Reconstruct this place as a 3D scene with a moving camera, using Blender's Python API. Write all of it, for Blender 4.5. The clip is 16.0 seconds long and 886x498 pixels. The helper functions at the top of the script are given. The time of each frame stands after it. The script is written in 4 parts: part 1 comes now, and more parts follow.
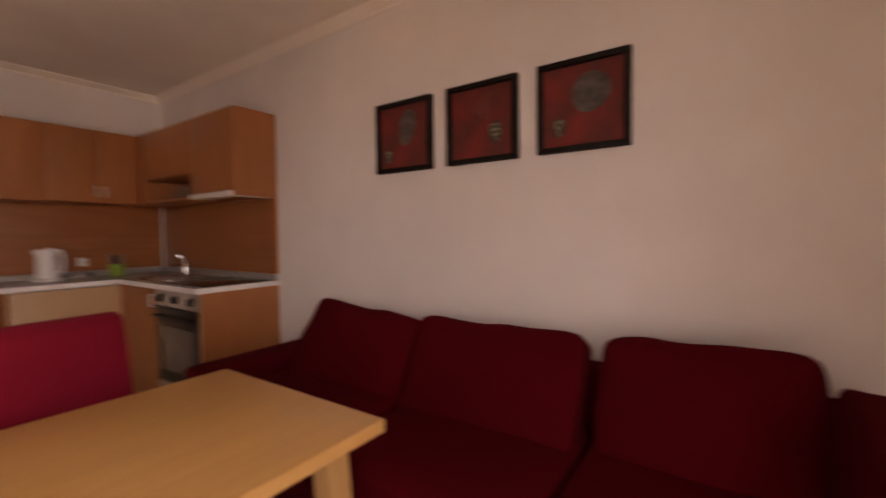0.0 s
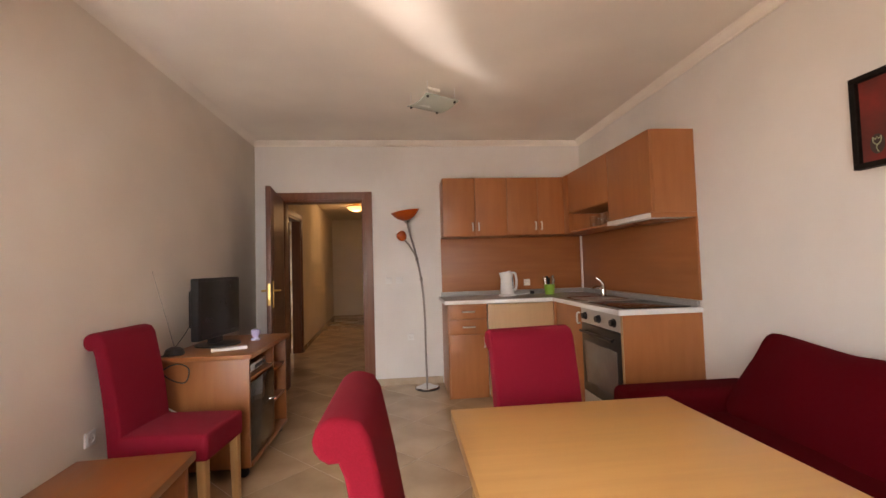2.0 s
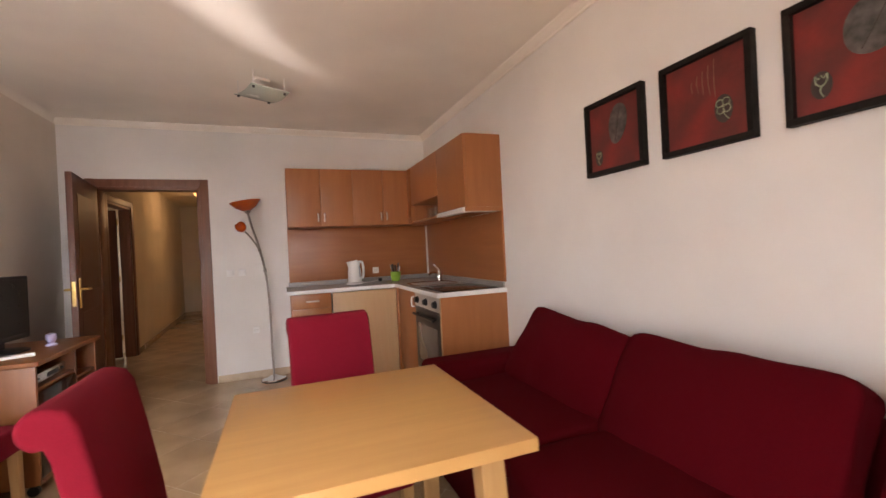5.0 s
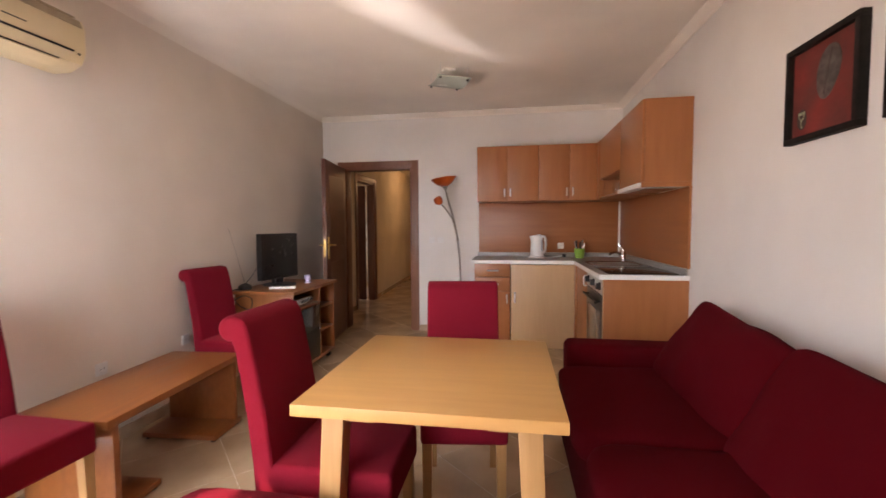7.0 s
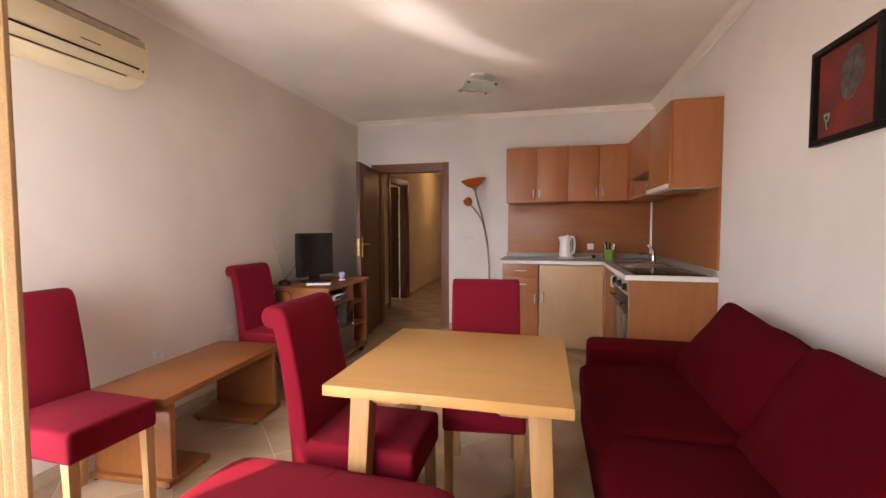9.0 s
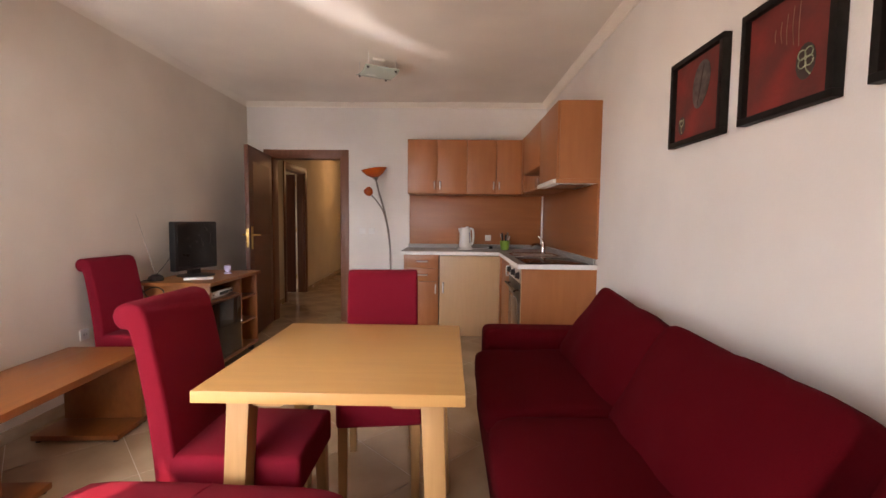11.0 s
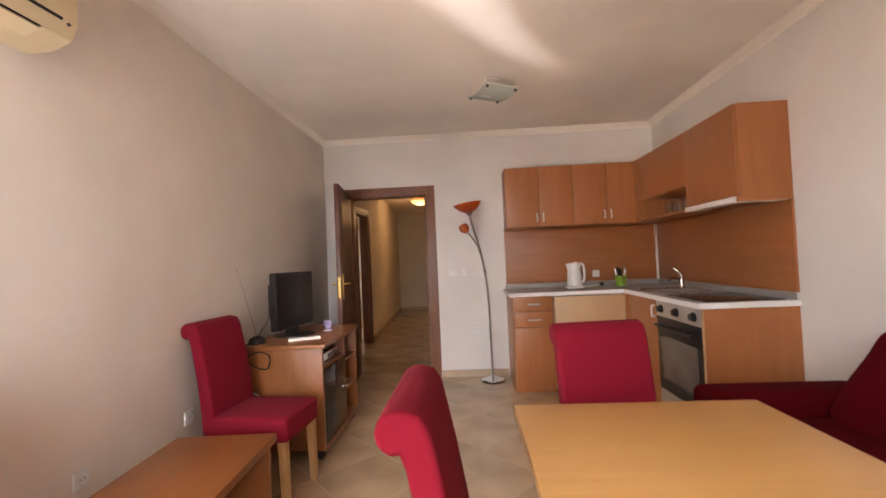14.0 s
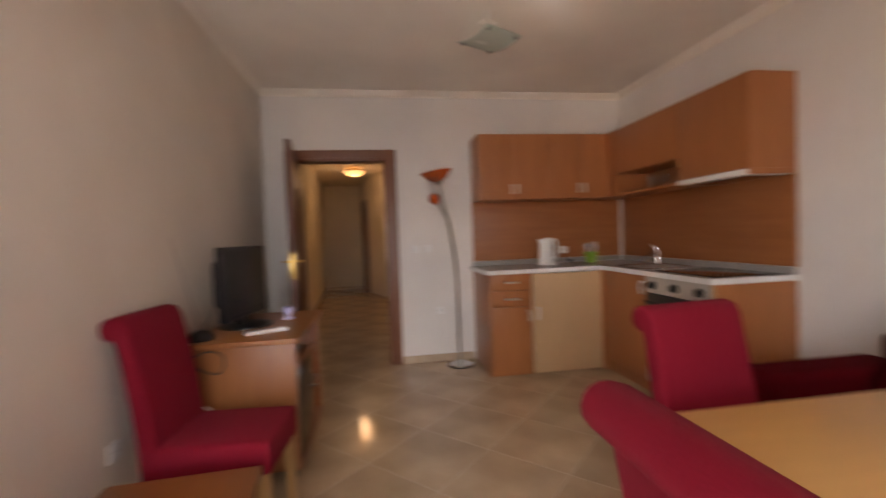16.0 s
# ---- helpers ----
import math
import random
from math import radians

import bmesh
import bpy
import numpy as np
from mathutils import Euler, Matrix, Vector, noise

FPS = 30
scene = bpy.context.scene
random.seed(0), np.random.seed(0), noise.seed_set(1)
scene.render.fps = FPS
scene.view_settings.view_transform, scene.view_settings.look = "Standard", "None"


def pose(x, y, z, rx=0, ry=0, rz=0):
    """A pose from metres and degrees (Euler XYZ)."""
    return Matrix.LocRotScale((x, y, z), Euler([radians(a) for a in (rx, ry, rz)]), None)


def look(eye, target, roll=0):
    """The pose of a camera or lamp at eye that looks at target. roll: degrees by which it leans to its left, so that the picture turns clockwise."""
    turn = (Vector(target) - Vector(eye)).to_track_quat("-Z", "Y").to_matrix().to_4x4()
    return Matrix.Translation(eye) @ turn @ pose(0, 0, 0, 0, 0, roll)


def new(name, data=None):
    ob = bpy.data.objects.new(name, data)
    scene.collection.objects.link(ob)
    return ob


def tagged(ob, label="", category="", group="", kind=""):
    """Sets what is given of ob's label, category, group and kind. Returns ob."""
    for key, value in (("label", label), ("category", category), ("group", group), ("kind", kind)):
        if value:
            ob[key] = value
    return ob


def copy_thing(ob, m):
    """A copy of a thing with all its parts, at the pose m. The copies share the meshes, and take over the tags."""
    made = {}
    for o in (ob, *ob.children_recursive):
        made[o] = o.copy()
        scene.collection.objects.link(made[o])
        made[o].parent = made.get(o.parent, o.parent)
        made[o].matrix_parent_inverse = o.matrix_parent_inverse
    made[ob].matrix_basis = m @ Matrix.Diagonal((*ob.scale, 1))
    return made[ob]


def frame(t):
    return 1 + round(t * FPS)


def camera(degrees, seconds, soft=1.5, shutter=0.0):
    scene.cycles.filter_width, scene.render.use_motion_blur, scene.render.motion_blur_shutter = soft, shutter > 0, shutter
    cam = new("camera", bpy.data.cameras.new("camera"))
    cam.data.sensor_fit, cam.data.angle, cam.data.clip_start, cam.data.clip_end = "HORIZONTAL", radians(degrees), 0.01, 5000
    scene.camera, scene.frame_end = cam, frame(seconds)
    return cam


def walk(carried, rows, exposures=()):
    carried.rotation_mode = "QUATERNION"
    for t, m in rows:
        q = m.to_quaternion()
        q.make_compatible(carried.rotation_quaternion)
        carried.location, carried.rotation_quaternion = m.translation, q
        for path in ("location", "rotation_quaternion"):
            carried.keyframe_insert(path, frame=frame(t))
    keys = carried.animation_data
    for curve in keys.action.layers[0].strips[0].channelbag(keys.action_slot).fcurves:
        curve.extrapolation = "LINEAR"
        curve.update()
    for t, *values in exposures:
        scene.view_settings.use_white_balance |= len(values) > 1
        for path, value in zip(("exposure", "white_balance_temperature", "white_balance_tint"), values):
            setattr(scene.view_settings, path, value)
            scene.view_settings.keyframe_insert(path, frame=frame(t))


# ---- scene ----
cam = camera(92.7, 16.0, 1.5, 0.5)
PATH = [
    (0, (0.936, 0.405, 1.205), (2.583, 1.537, 1.133), -0.7),
    (0.5, (0.881, 0.486, 1.209), (2.011, 2.136, 1.209), -4.2),
    (1, (0.848, 0.515, 1.201), (1.399, 2.436, 1.256), -2.4),
    (1.5, (0.824, 0.511, 1.199), (0.985, 2.504, 1.262), -3.4),
    (2, (0.838, 0.505, 1.201), (1.027, 2.495, 1.282), -1.7),
    (2.5, (0.818, 0.476, 1.204), (0.916, 2.472, 1.265), -0.7),
    (3, (0.821, 0.481, 1.202), (0.833, 2.481, 1.173), -1.2),
    (3.5, (0.822, 0.465, 1.211), (0.847, 2.465, 1.198), -0.6),
    (4, (0.872, 0.42, 1.21), (1.271, 2.38, 1.255), -2.7),
    (4.2, (0.909, 0.384, 1.21), (1.639, 2.246, 1.225), -3.0),
    (6.3, (1.513, 0.104, 1.215), (1.966, 2.051, 1.154), -1.6),
    (6.5, (1.521, 0.101, 1.218), (1.736, 2.088, 1.135), -3.5),
    (7, (1.594, 0.075, 1.218), (1.276, 2.047, 1.114), -0.3),
    (7.5, (1.652, 0.033, 1.219), (1.247, 1.987, 1.084), -0.7),
    (8, (1.673, -0.002, 1.218), (1.273, 1.953, 1.079), -0.5),
    (8.5, (1.666, -0.021, 1.22), (1.209, 1.923, 1.11), -0.5),
    (8.7, (1.661, -0.027, 1.219), (1.186, 1.913, 1.118), -0.1),
    (10.8, (1.679, 0.025, 1.199), (1.55, 2.016, 1.072), 0.8),
    (11, (1.693, 0.027, 1.2), (1.663, 2.023, 1.065), 0.6),
    (11.5, (1.666, 0.028, 1.212), (1.61, 2.027, 1.192), 1.3),
    (12, (1.476, 0.1, 1.198), (1.395, 2.099, 1.191), 0.2),
    (12.5, (1.268, 0.165, 1.2), (1.278, 2.165, 1.209), -1.9),
    (13, (1.074, 0.301, 1.186), (0.822, 2.285, 1.185), -2.8),
    (13.5, (0.975, 0.46, 1.19), (0.742, 2.443, 1.308), -0.8),
    (14, (0.855, 0.516, 1.208), (0.737, 2.512, 1.26), -2.5),
    (14.5, (0.685, 0.541, 1.199), (0.696, 2.541, 1.162), -4.1),
    (15, (0.512, 0.675, 1.17), (0.122, 2.634, 1.068), -4.4),
    (15.5, (0.419, 0.875, 1.224), (0.006, 2.832, 1.209), -2.0),
    (16, (0.349, 0.971, 1.19), (0.648, 2.948, 1.125), -2.1),
]
EXPO = [(0, -0.02, 9800, 48), (0.6, 0.4, 8900, 35), (1.5, 0.9, 8520, 30), (3, 1.14, 8220, 28), (4, 0.97, 8070, 29), (8, 1.1, 7770, 31), (11, 1.03, 7820, 30), (11.5, 1.18, 7820, 30), (12.5, 1.3, 7820, 30), (13.5, 1.3, 7920, 30), (14.5, 1.09, 8070, 29), (15.3, 0.98, 8120, 29), (16, 0.62, 8170, 31)]
walk(cam, [(t, look(eye, target, roll)) for t, eye, target, roll in PATH], EXPO)

# ---- light ----
world = bpy.data.worlds.new("sky")
scene.world = world
world.use_nodes = True
_n = world.node_tree
_sky = _n.nodes.new("ShaderNodeTexSky")
_sky.sky_type, _sky.sun_disc = "NISHITA", False
_sky.sun_elevation, _sky.sun_rotation = radians(45), radians(212.6)
_n.links.new(_sky.outputs[0], _n.nodes["Background"].inputs[0])
_n.nodes["Background"].inputs[1].default_value = 0.05


def lamp(name, kind, m, energy, color, size=None, size_y=None):
    d = bpy.data.lights.new(name, kind)
    d.energy, d.color = energy, color
    if kind == "AREA":
        d.shape, d.size, d.size_y = "RECTANGLE", size, size_y
    ob = new(name, d)
    ob.matrix_world = m
    return ob


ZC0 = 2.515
sun = lamp("sun", "SUN", look((0, 0, 5), (0.54, 0.84, 4)), 5.0, (1.0, 0.93, 0.83))
sun.data.angle = radians(0.6)
# area lamps standing in for the open sky beyond the balcony's edge
lamp("sky_light", "AREA", look((-3.0, -8.0, 4.1), (-3.0, 0, 3.0)), 2600, (0.66, 0.855, 1.0), 20.0, 5.0)
lamp("sky_light", "AREA", look((-9.0, -4.6, 3.3), (0.5, 1.6, 1.2)), 420, (0.66, 0.855, 1.0), 8.0, 5.0)
# fill lamps added in the three openings for the glow of the sunlit balcony
w = lamp("daylight_fill_back_window", "AREA", look((0.48, -0.72, 1.15), (0.6, 2, 2.7)), 7.5, (1.0, 0.83, 0.64), 0.76, 2.0)
w = lamp("daylight_fill_door", "AREA", look((-0.30, 0.60, 1.1), (0.5, 3, 1.5)), 14.5, (0.76, 0.89, 1.0), 0.54, 1.9)
w = lamp("daylight_fill_side", "AREA", look((0.095, 0.125, 1.15), (1.2, 1.6, 0.45)), 3.4, (0.80, 0.90, 1.0), 0.8, 2.0)
# wide spot added to brighten the ceiling, as if off the sunlit balcony floor
w = lamp("ceiling_fill_spot", "SPOT", look((-1.32, -0.80, 0.03), (0.9, 2.6, ZC0)), 210, (1.0, 0.86, 0.70))
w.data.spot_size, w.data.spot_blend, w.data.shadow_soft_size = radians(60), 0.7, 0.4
# added spots that draw the ceiling's bright patch, as if off polished balcony tiles
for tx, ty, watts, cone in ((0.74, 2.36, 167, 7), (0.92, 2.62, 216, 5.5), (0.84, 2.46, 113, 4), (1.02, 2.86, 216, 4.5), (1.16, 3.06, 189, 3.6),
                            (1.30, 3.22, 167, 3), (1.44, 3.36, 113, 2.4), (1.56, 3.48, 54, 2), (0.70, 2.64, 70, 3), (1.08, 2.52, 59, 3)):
    w = lamp("ceiling_patch_spot", "SPOT", look((-1.32, -0.80, 0.03), (tx, ty, ZC0)), watts, (0.82, 0.93, 1.0))
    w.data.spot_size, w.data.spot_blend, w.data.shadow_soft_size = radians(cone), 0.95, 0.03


# ---- materials ----
def material(name, color, color2=None, rough=0.5, metal=0.0, scale=8.0, stretch=(1, 1, 1), bump=0.05, bump_scale=None,
             detail=4.0, spec=0.5, vary=0.0, coat=0.0, coords="Object", sheen=0.0, rough_vary=0.08):
    m = bpy.data.materials.new(name)
    m.use_nodes = True
    nt = m.node_tree
    p = nt.nodes["Principled BSDF"]
    tc = nt.nodes.new("ShaderNodeTexCoord")
    mp = nt.nodes.new("ShaderNodeMapping")
    mp.inputs["Scale"].default_value = stretch
    nt.links.new(tc.outputs[coords], mp.inputs[0])
    nz = nt.nodes.new("ShaderNodeTexNoise")
    nz.inputs["Scale"].default_value, nz.inputs["Detail"].default_value = scale, detail
    nt.links.new(mp.outputs[0], nz.inputs["Vector"])
    rp = nt.nodes.new("ShaderNodeValToRGB")
    c2 = color2 or tuple(c * 0.85 for c in color)
    rp.color_ramp.elements[0].position, rp.color_ramp.elements[1].position = 0.32, 0.68
    rp.color_ramp.elements[0].color, rp.color_ramp.elements[1].color = (*c2, 1), (*color, 1)
    nt.links.new(nz.outputs[0], rp.inputs[0])
    out = rp.outputs[0]
    big = nt.nodes.new("ShaderNodeTexNoise")
    big.inputs["Scale"].default_value = 1.3
    nt.links.new(tc.outputs[coords], big.inputs["Vector"])
    mr = nt.nodes.new("ShaderNodeMapRange")
    mr.inputs[1].default_value, mr.inputs[2].default_value = 0.3, 0.7
    mr.inputs[3].default_value, mr.inputs[4].default_value = 0.94, 1.05
    nt.links.new(big.outputs[0], mr.inputs[0])
    value = mr.outputs[0]
    if vary:
        oi = nt.nodes.new("ShaderNodeObjectInfo")
        m2 = nt.nodes.new("ShaderNodeMapRange")
        m2.inputs[3].default_value, m2.inputs[4].default_value = 1 - vary, 1 + vary
        nt.links.new(oi.outputs["Random"], m2.inputs[0])
        mul = nt.nodes.new("ShaderNodeMath")
        mul.operation = "MULTIPLY"
        nt.links.new(value, mul.inputs[0])
        nt.links.new(m2.outputs[0], mul.inputs[1])
        value = mul.outputs[0]
    mx = nt.nodes.new("ShaderNodeVectorMath")
    mx.operation = "SCALE"
    nt.links.new(out, mx.inputs[0])
    nt.links.new(value, mx.inputs["Scale"])
    nt.links.new(mx.outputs[0], p.inputs["Base Color"])
    rr = nt.nodes.new("ShaderNodeMapRange")
    rr.inputs[3].default_value, rr.inputs[4].default_value = max(0.02, rough - rough_vary), min(1, rough + rough_vary)
    nt.links.new(nz.outputs[0], rr.inputs[0])
    nt.links.new(rr.outputs[0], p.inputs["Roughness"])
    p.inputs["Metallic"].default_value = metal
    p.inputs["Specular IOR Level"].default_value = spec
    p.inputs["Coat Weight"].default_value = coat
    p.inputs["Coat Roughness"].default_value = 0.15
    if sheen:
        p.inputs["Sheen Weight"].default_value = sheen
        p.inputs["Sheen Roughness"].default_value = 0.4
        p.inputs["Sheen Tint"].default_value = (1.0, 0.55, 0.6, 1)
    if bump:
        b = nt.nodes.new("ShaderNodeBump")
        b.inputs["Strength"].default_value, b.inputs["Distance"].default_value = bump, 0.01
        src = nz
        if bump_scale:
            src = nt.nodes.new("ShaderNodeTexNoise")
            src.inputs["Scale"].default_value, src.inputs["Detail"].default_value = bump_scale, 3
            nt.links.new(mp.outputs[0], src.inputs["Vector"])
        nt.links.new(src.outputs[0], b.inputs["Height"])
        nt.links.new(b.outputs[0], p.inputs["Normal"])
    return m


def emitter(name, color, strength):
    m = bpy.data.materials.new(name)
    m.use_nodes = True
    p = m.node_tree.nodes["Principled BSDF"]
    p.inputs["Base Color"].default_value = (*color, 1)
    p.inputs["Emission Color"].default_value = (*color, 1)
    p.inputs["Emission Strength"].default_value = strength
    return m


def clear_glass(name, color=(0.95, 0.98, 0.97), rough=0.02):
    m = bpy.data.materials.new(name)
    m.use_nodes = True
    p = m.node_tree.nodes["Principled BSDF"]
    p.inputs["Base Color"].default_value = (*color, 1)
    p.inputs["Transmission Weight"].default_value = 1.0
    p.inputs["Roughness"].default_value = rough
    p.inputs["IOR"].default_value = 1.45
    return m


M_wall = material("wall_paint", (0.79, 0.72, 0.64), (0.755, 0.685, 0.605), 0.75, scale=3, bump=0.06, bump_scale=90, spec=0.2)
M_wall2 = material("off_white_paint", (0.775, 0.75, 0.715), (0.74, 0.715, 0.68), 0.75, scale=3, bump=0.06, bump_scale=90, spec=0.2)
M_ceil = material("ceiling_paint", (0.90, 0.85, 0.77), (0.87, 0.82, 0.745), 0.8, scale=3, bump=0.05, bump_scale=70, spec=0.2)
M_hall = material("hall_paint", (0.77, 0.68, 0.55), (0.74, 0.65, 0.52), 0.75, scale=3, bump=0.05, bump_scale=80, spec=0.2)
M_white = material("white_plastic", (0.80, 0.80, 0.78), (0.76, 0.76, 0.74), 0.35, scale=20, bump=0.01)
M_frame = material("white_window_frame", (0.8, 0.8, 0.8), None, 0.4, scale=10, bump=0.01)
M_tile = material("floor_tile", (0.53, 0.385, 0.25), (0.40, 0.28, 0.175), 0.12, scale=3.2, detail=7, bump=0.015, bump_scale=30, vary=0.05, spec=0.75, rough_vary=0.03)
M_grout = material("tile_joint", (0.60, 0.49, 0.37), (0.52, 0.42, 0.31), 0.85, scale=40, bump=0.1)
M_skirt = material("skirting_tile", (0.55, 0.42, 0.30), (0.46, 0.34, 0.23), 0.25, scale=9, detail=6, bump=0.01)
M_wood = material("cherry_veneer", (0.41, 0.150, 0.052), (0.365, 0.127, 0.042), 0.36, scale=3.5, stretch=(7, 7, 0.8), detail=6, bump=0.02, vary=0.04)
M_woodh = material("cherry_veneer_flat", (0.385, 0.138, 0.048), (0.335, 0.114, 0.038), 0.36, scale=3, stretch=(0.8, 0.8, 8), detail=6, bump=0.02, vary=0.04)
M_beech = material("beech_veneer", (0.58, 0.37, 0.20), (0.55, 0.345, 0.182), 0.4, scale=5, stretch=(9, 9, 0.7), detail=6, bump=0.015)
M_table = material("oak_tabletop", (0.60, 0.335, 0.122), (0.555, 0.30, 0.103), 0.36, scale=4, stretch=(0.9, 10, 4), detail=7, bump=0.03, vary=0.03)
M_leg = material("pale_wood_leg", (0.48, 0.272, 0.112), (0.42, 0.228, 0.088), 0.42, scale=5, stretch=(10, 10, 0.8), detail=6, bump=0.02, vary=0.04)
M_bench = material("orange_veneer", (0.285, 0.094, 0.026), (0.235, 0.073, 0.019), 0.36, scale=4, stretch=(9, 0.8, 5), detail=6, bump=0.02)
M_stand = material("orange_veneer_upright", (0.29, 0.102, 0.030), (0.245, 0.08, 0.022), 0.36, scale=4, stretch=(6, 6, 0.8), detail=6, bump=0.02)
M_door = material("walnut_door", (0.15, 0.048, 0.026), (0.105, 0.034, 0.018), 0.45, scale=4, stretch=(9, 9, 0.6), detail=6, bump=0.02)
M_doorf = material("walnut_door_frame", (0.22, 0.085, 0.045), (0.17, 0.062, 0.03), 0.4, scale=4, stretch=(9, 9, 0.6), detail=6, bump=0.02)
M_red = material("red_fabric", (0.235, 0.0095, 0.024), (0.19, 0.0075, 0.0175), 0.9, scale=420, bump=0.35, bump_scale=600, spec=0.1, sheen=0.03, vary=0.03)
M_sofa = material("dark_red_fabric", (0.094, 0.0025, 0.006), (0.072, 0.0018, 0.0042), 0.92, scale=380, bump=0.35, bump_scale=560, spec=0.06, sheen=0.0)
M_black = material("black_plastic", (0.012, 0.012, 0.013), (0.009, 0.009, 0.01), 0.35, scale=30, bump=0.01)
M_screen = material("dark_screen", (0.006, 0.006, 0.006), None, 0.3, scale=30, bump=0.0)
M_picframe = material("black_wood_frame", (0.009, 0.007, 0.006), (0.013, 0.010, 0.009), 0.6, scale=30, bump=0.03, spec=0.2)
M_canvas = material("red_canvas", (0.22, 0.024, 0.018), (0.10, 0.020, 0.015), 0.8, scale=7, detail=8, bump=0.25, bump_scale=40)
M_motif = material("grey_paint", (0.13, 0.118, 0.105), (0.04, 0.036, 0.032), 0.7, scale=25, detail=8, bump=0.4)
M_motif2 = material("green_paint", (0.34, 0.40, 0.26), (0.12, 0.17, 0.10), 0.7, scale=40, detail=6, bump=0.4)
M_dkmotif = material("dark_paint", (0.06, 0.04, 0.035), (0.04, 0.03, 0.025), 0.7, scale=30, bump=0.2)
M_steel = material("stainless_steel", (0.62, 0.62, 0.62), (0.55, 0.55, 0.55), 0.22, 1.0, scale=60, stretch=(1, 12, 1), bump=0.01)
M_satin = material("satin_metal", (0.80, 0.79, 0.77), (0.74, 0.73, 0.71), 0.36, 0.85, scale=60, bump=0.01)
M_panel = material("brushed_panel", (0.60, 0.57, 0.52), (0.54, 0.51, 0.47), 0.38, 0.55, scale=40, stretch=(1, 1, 14), bump=0.01)
M_chrome = material("chrome", (0.75, 0.75, 0.76), (0.7, 0.7, 0.7), 0.09, 1.0, scale=20, bump=0.0, rough_vary=0.03)
M_brass = material("brass", (0.70, 0.48, 0.17), (0.60, 0.40, 0.13), 0.36, 1.0, scale=30, bump=0.01)
M_worktop = material("grey_laminate", (0.36, 0.35, 0.33), (0.27, 0.26, 0.25), 0.3, scale=120, detail=3, bump=0.01)
M_hob = material("black_glass_hob", (0.015, 0.013, 0.012), None, 0.08, scale=20, bump=0.0, rough_vary=0.03)
M_orange = material("orange_glass", (0.55, 0.095, 0.012), (0.40, 0.055, 0.008), 0.2, scale=9, bump=0.02, coat=0.4)
M_silverpole = material("silver_pole", (0.32, 0.29, 0.26), (0.25, 0.22, 0.20), 0.3, 0.9, scale=40, bump=0.02)
M_cream = material("cream_plastic", (0.72, 0.60, 0.38), (0.68, 0.56, 0.35), 0.45, scale=6, bump=0.01)
M_creamdk = material("aged_grille_plastic", (0.36, 0.28, 0.18), (0.30, 0.23, 0.15), 0.5, scale=20, bump=0.02)
M_curtain = material("beige_curtain", (0.62, 0.45, 0.25), (0.55, 0.39, 0.21), 0.85, scale=150, bump=0.2, spec=0.1, sheen=0.2)
M_lampglass = material("frosted_glass", (0.52, 0.60, 0.54), (0.46, 0.54, 0.48), 0.25, scale=6, bump=0.03)
M_glass = clear_glass("window_glass")
M_smoked = clear_glass("smoked_glass", (0.25, 0.22, 0.2), 0.05)
M_green = material("green_plastic", (0.22, 0.42, 0.05), (0.16, 0.33, 0.03), 0.4, scale=20, bump=0.02)
M_hallglow = emitter("lit_lamp_glass", (1.0, 0.66, 0.28), 0.85)
M_balc = material("balcony_tile", (0.45, 0.38, 0.30), (0.38, 0.31, 0.24), 0.5, scale=8, bump=0.03)
M_ground = material("outdoor_ground", (0.12, 0.14, 0.07), (0.08, 0.10, 0.05), 0.9, scale=0.3, bump=0.1)


# ---- mesh helpers ----
def box(x0, x1, y0, y1, z0, z1, bev=0.003, seg=2, bm=None):
    b = bmesh.new()
    bmesh.ops.create_cube(b, size=1.0)
    for v in b.verts:
        v.co = Vector(((x0 + x1) / 2 + v.co.x * (x1 - x0), (y0 + y1) / 2 + v.co.y * (y1 - y0), (z0 + z1) / 2 + v.co.z * (z1 - z0)))
    if bev:
        bmesh.ops.bevel(b, geom=list(b.edges), offset=bev, segments=seg, profile=0.6, affect="EDGES")
    return merge(bm, b)


def merge(bm, b, m=None):
    if m is not None:
        bmesh.ops.transform(b, matrix=m, verts=b.verts)
    if bm is None:
        return b
    me = bpy.data.meshes.new("tmp")
    b.to_mesh(me)
    b.free()
    bm.from_mesh(me)
    bpy.data.meshes.remove(me)
    return bm


def prism(poly, axis, a, c, bev=0.0, seg=2):
    """A polygon in the two other axes, drawn out along axis from a to c."""
    b = bmesh.new()
    def at(p, w):
        return {"x": (w, p[0], p[1]), "y": (p[0], w, p[1]), "z": (p[0], p[1], w)}[axis]
    lo = [b.verts.new(at(p, a)) for p in poly]
    hi = [b.verts.new(at(p, c)) for p in poly]
    b.faces.new(lo)
    b.faces.new(hi[::-1])
    n = len(poly)
    for i in range(n):
        b.faces.new((lo[i], hi[i], hi[(i + 1) % n], lo[(i + 1) % n]))
    bmesh.ops.recalc_face_normals(b, faces=b.faces)
    if bev:
        ends = [e for e in b.edges if len(e.link_faces) == 2 and any(len(f.verts) == n for f in e.link_faces)]
        bmesh.ops.bevel(b, geom=ends, offset=bev, segments=seg, profile=0.6, affect="EDGES")
    return b


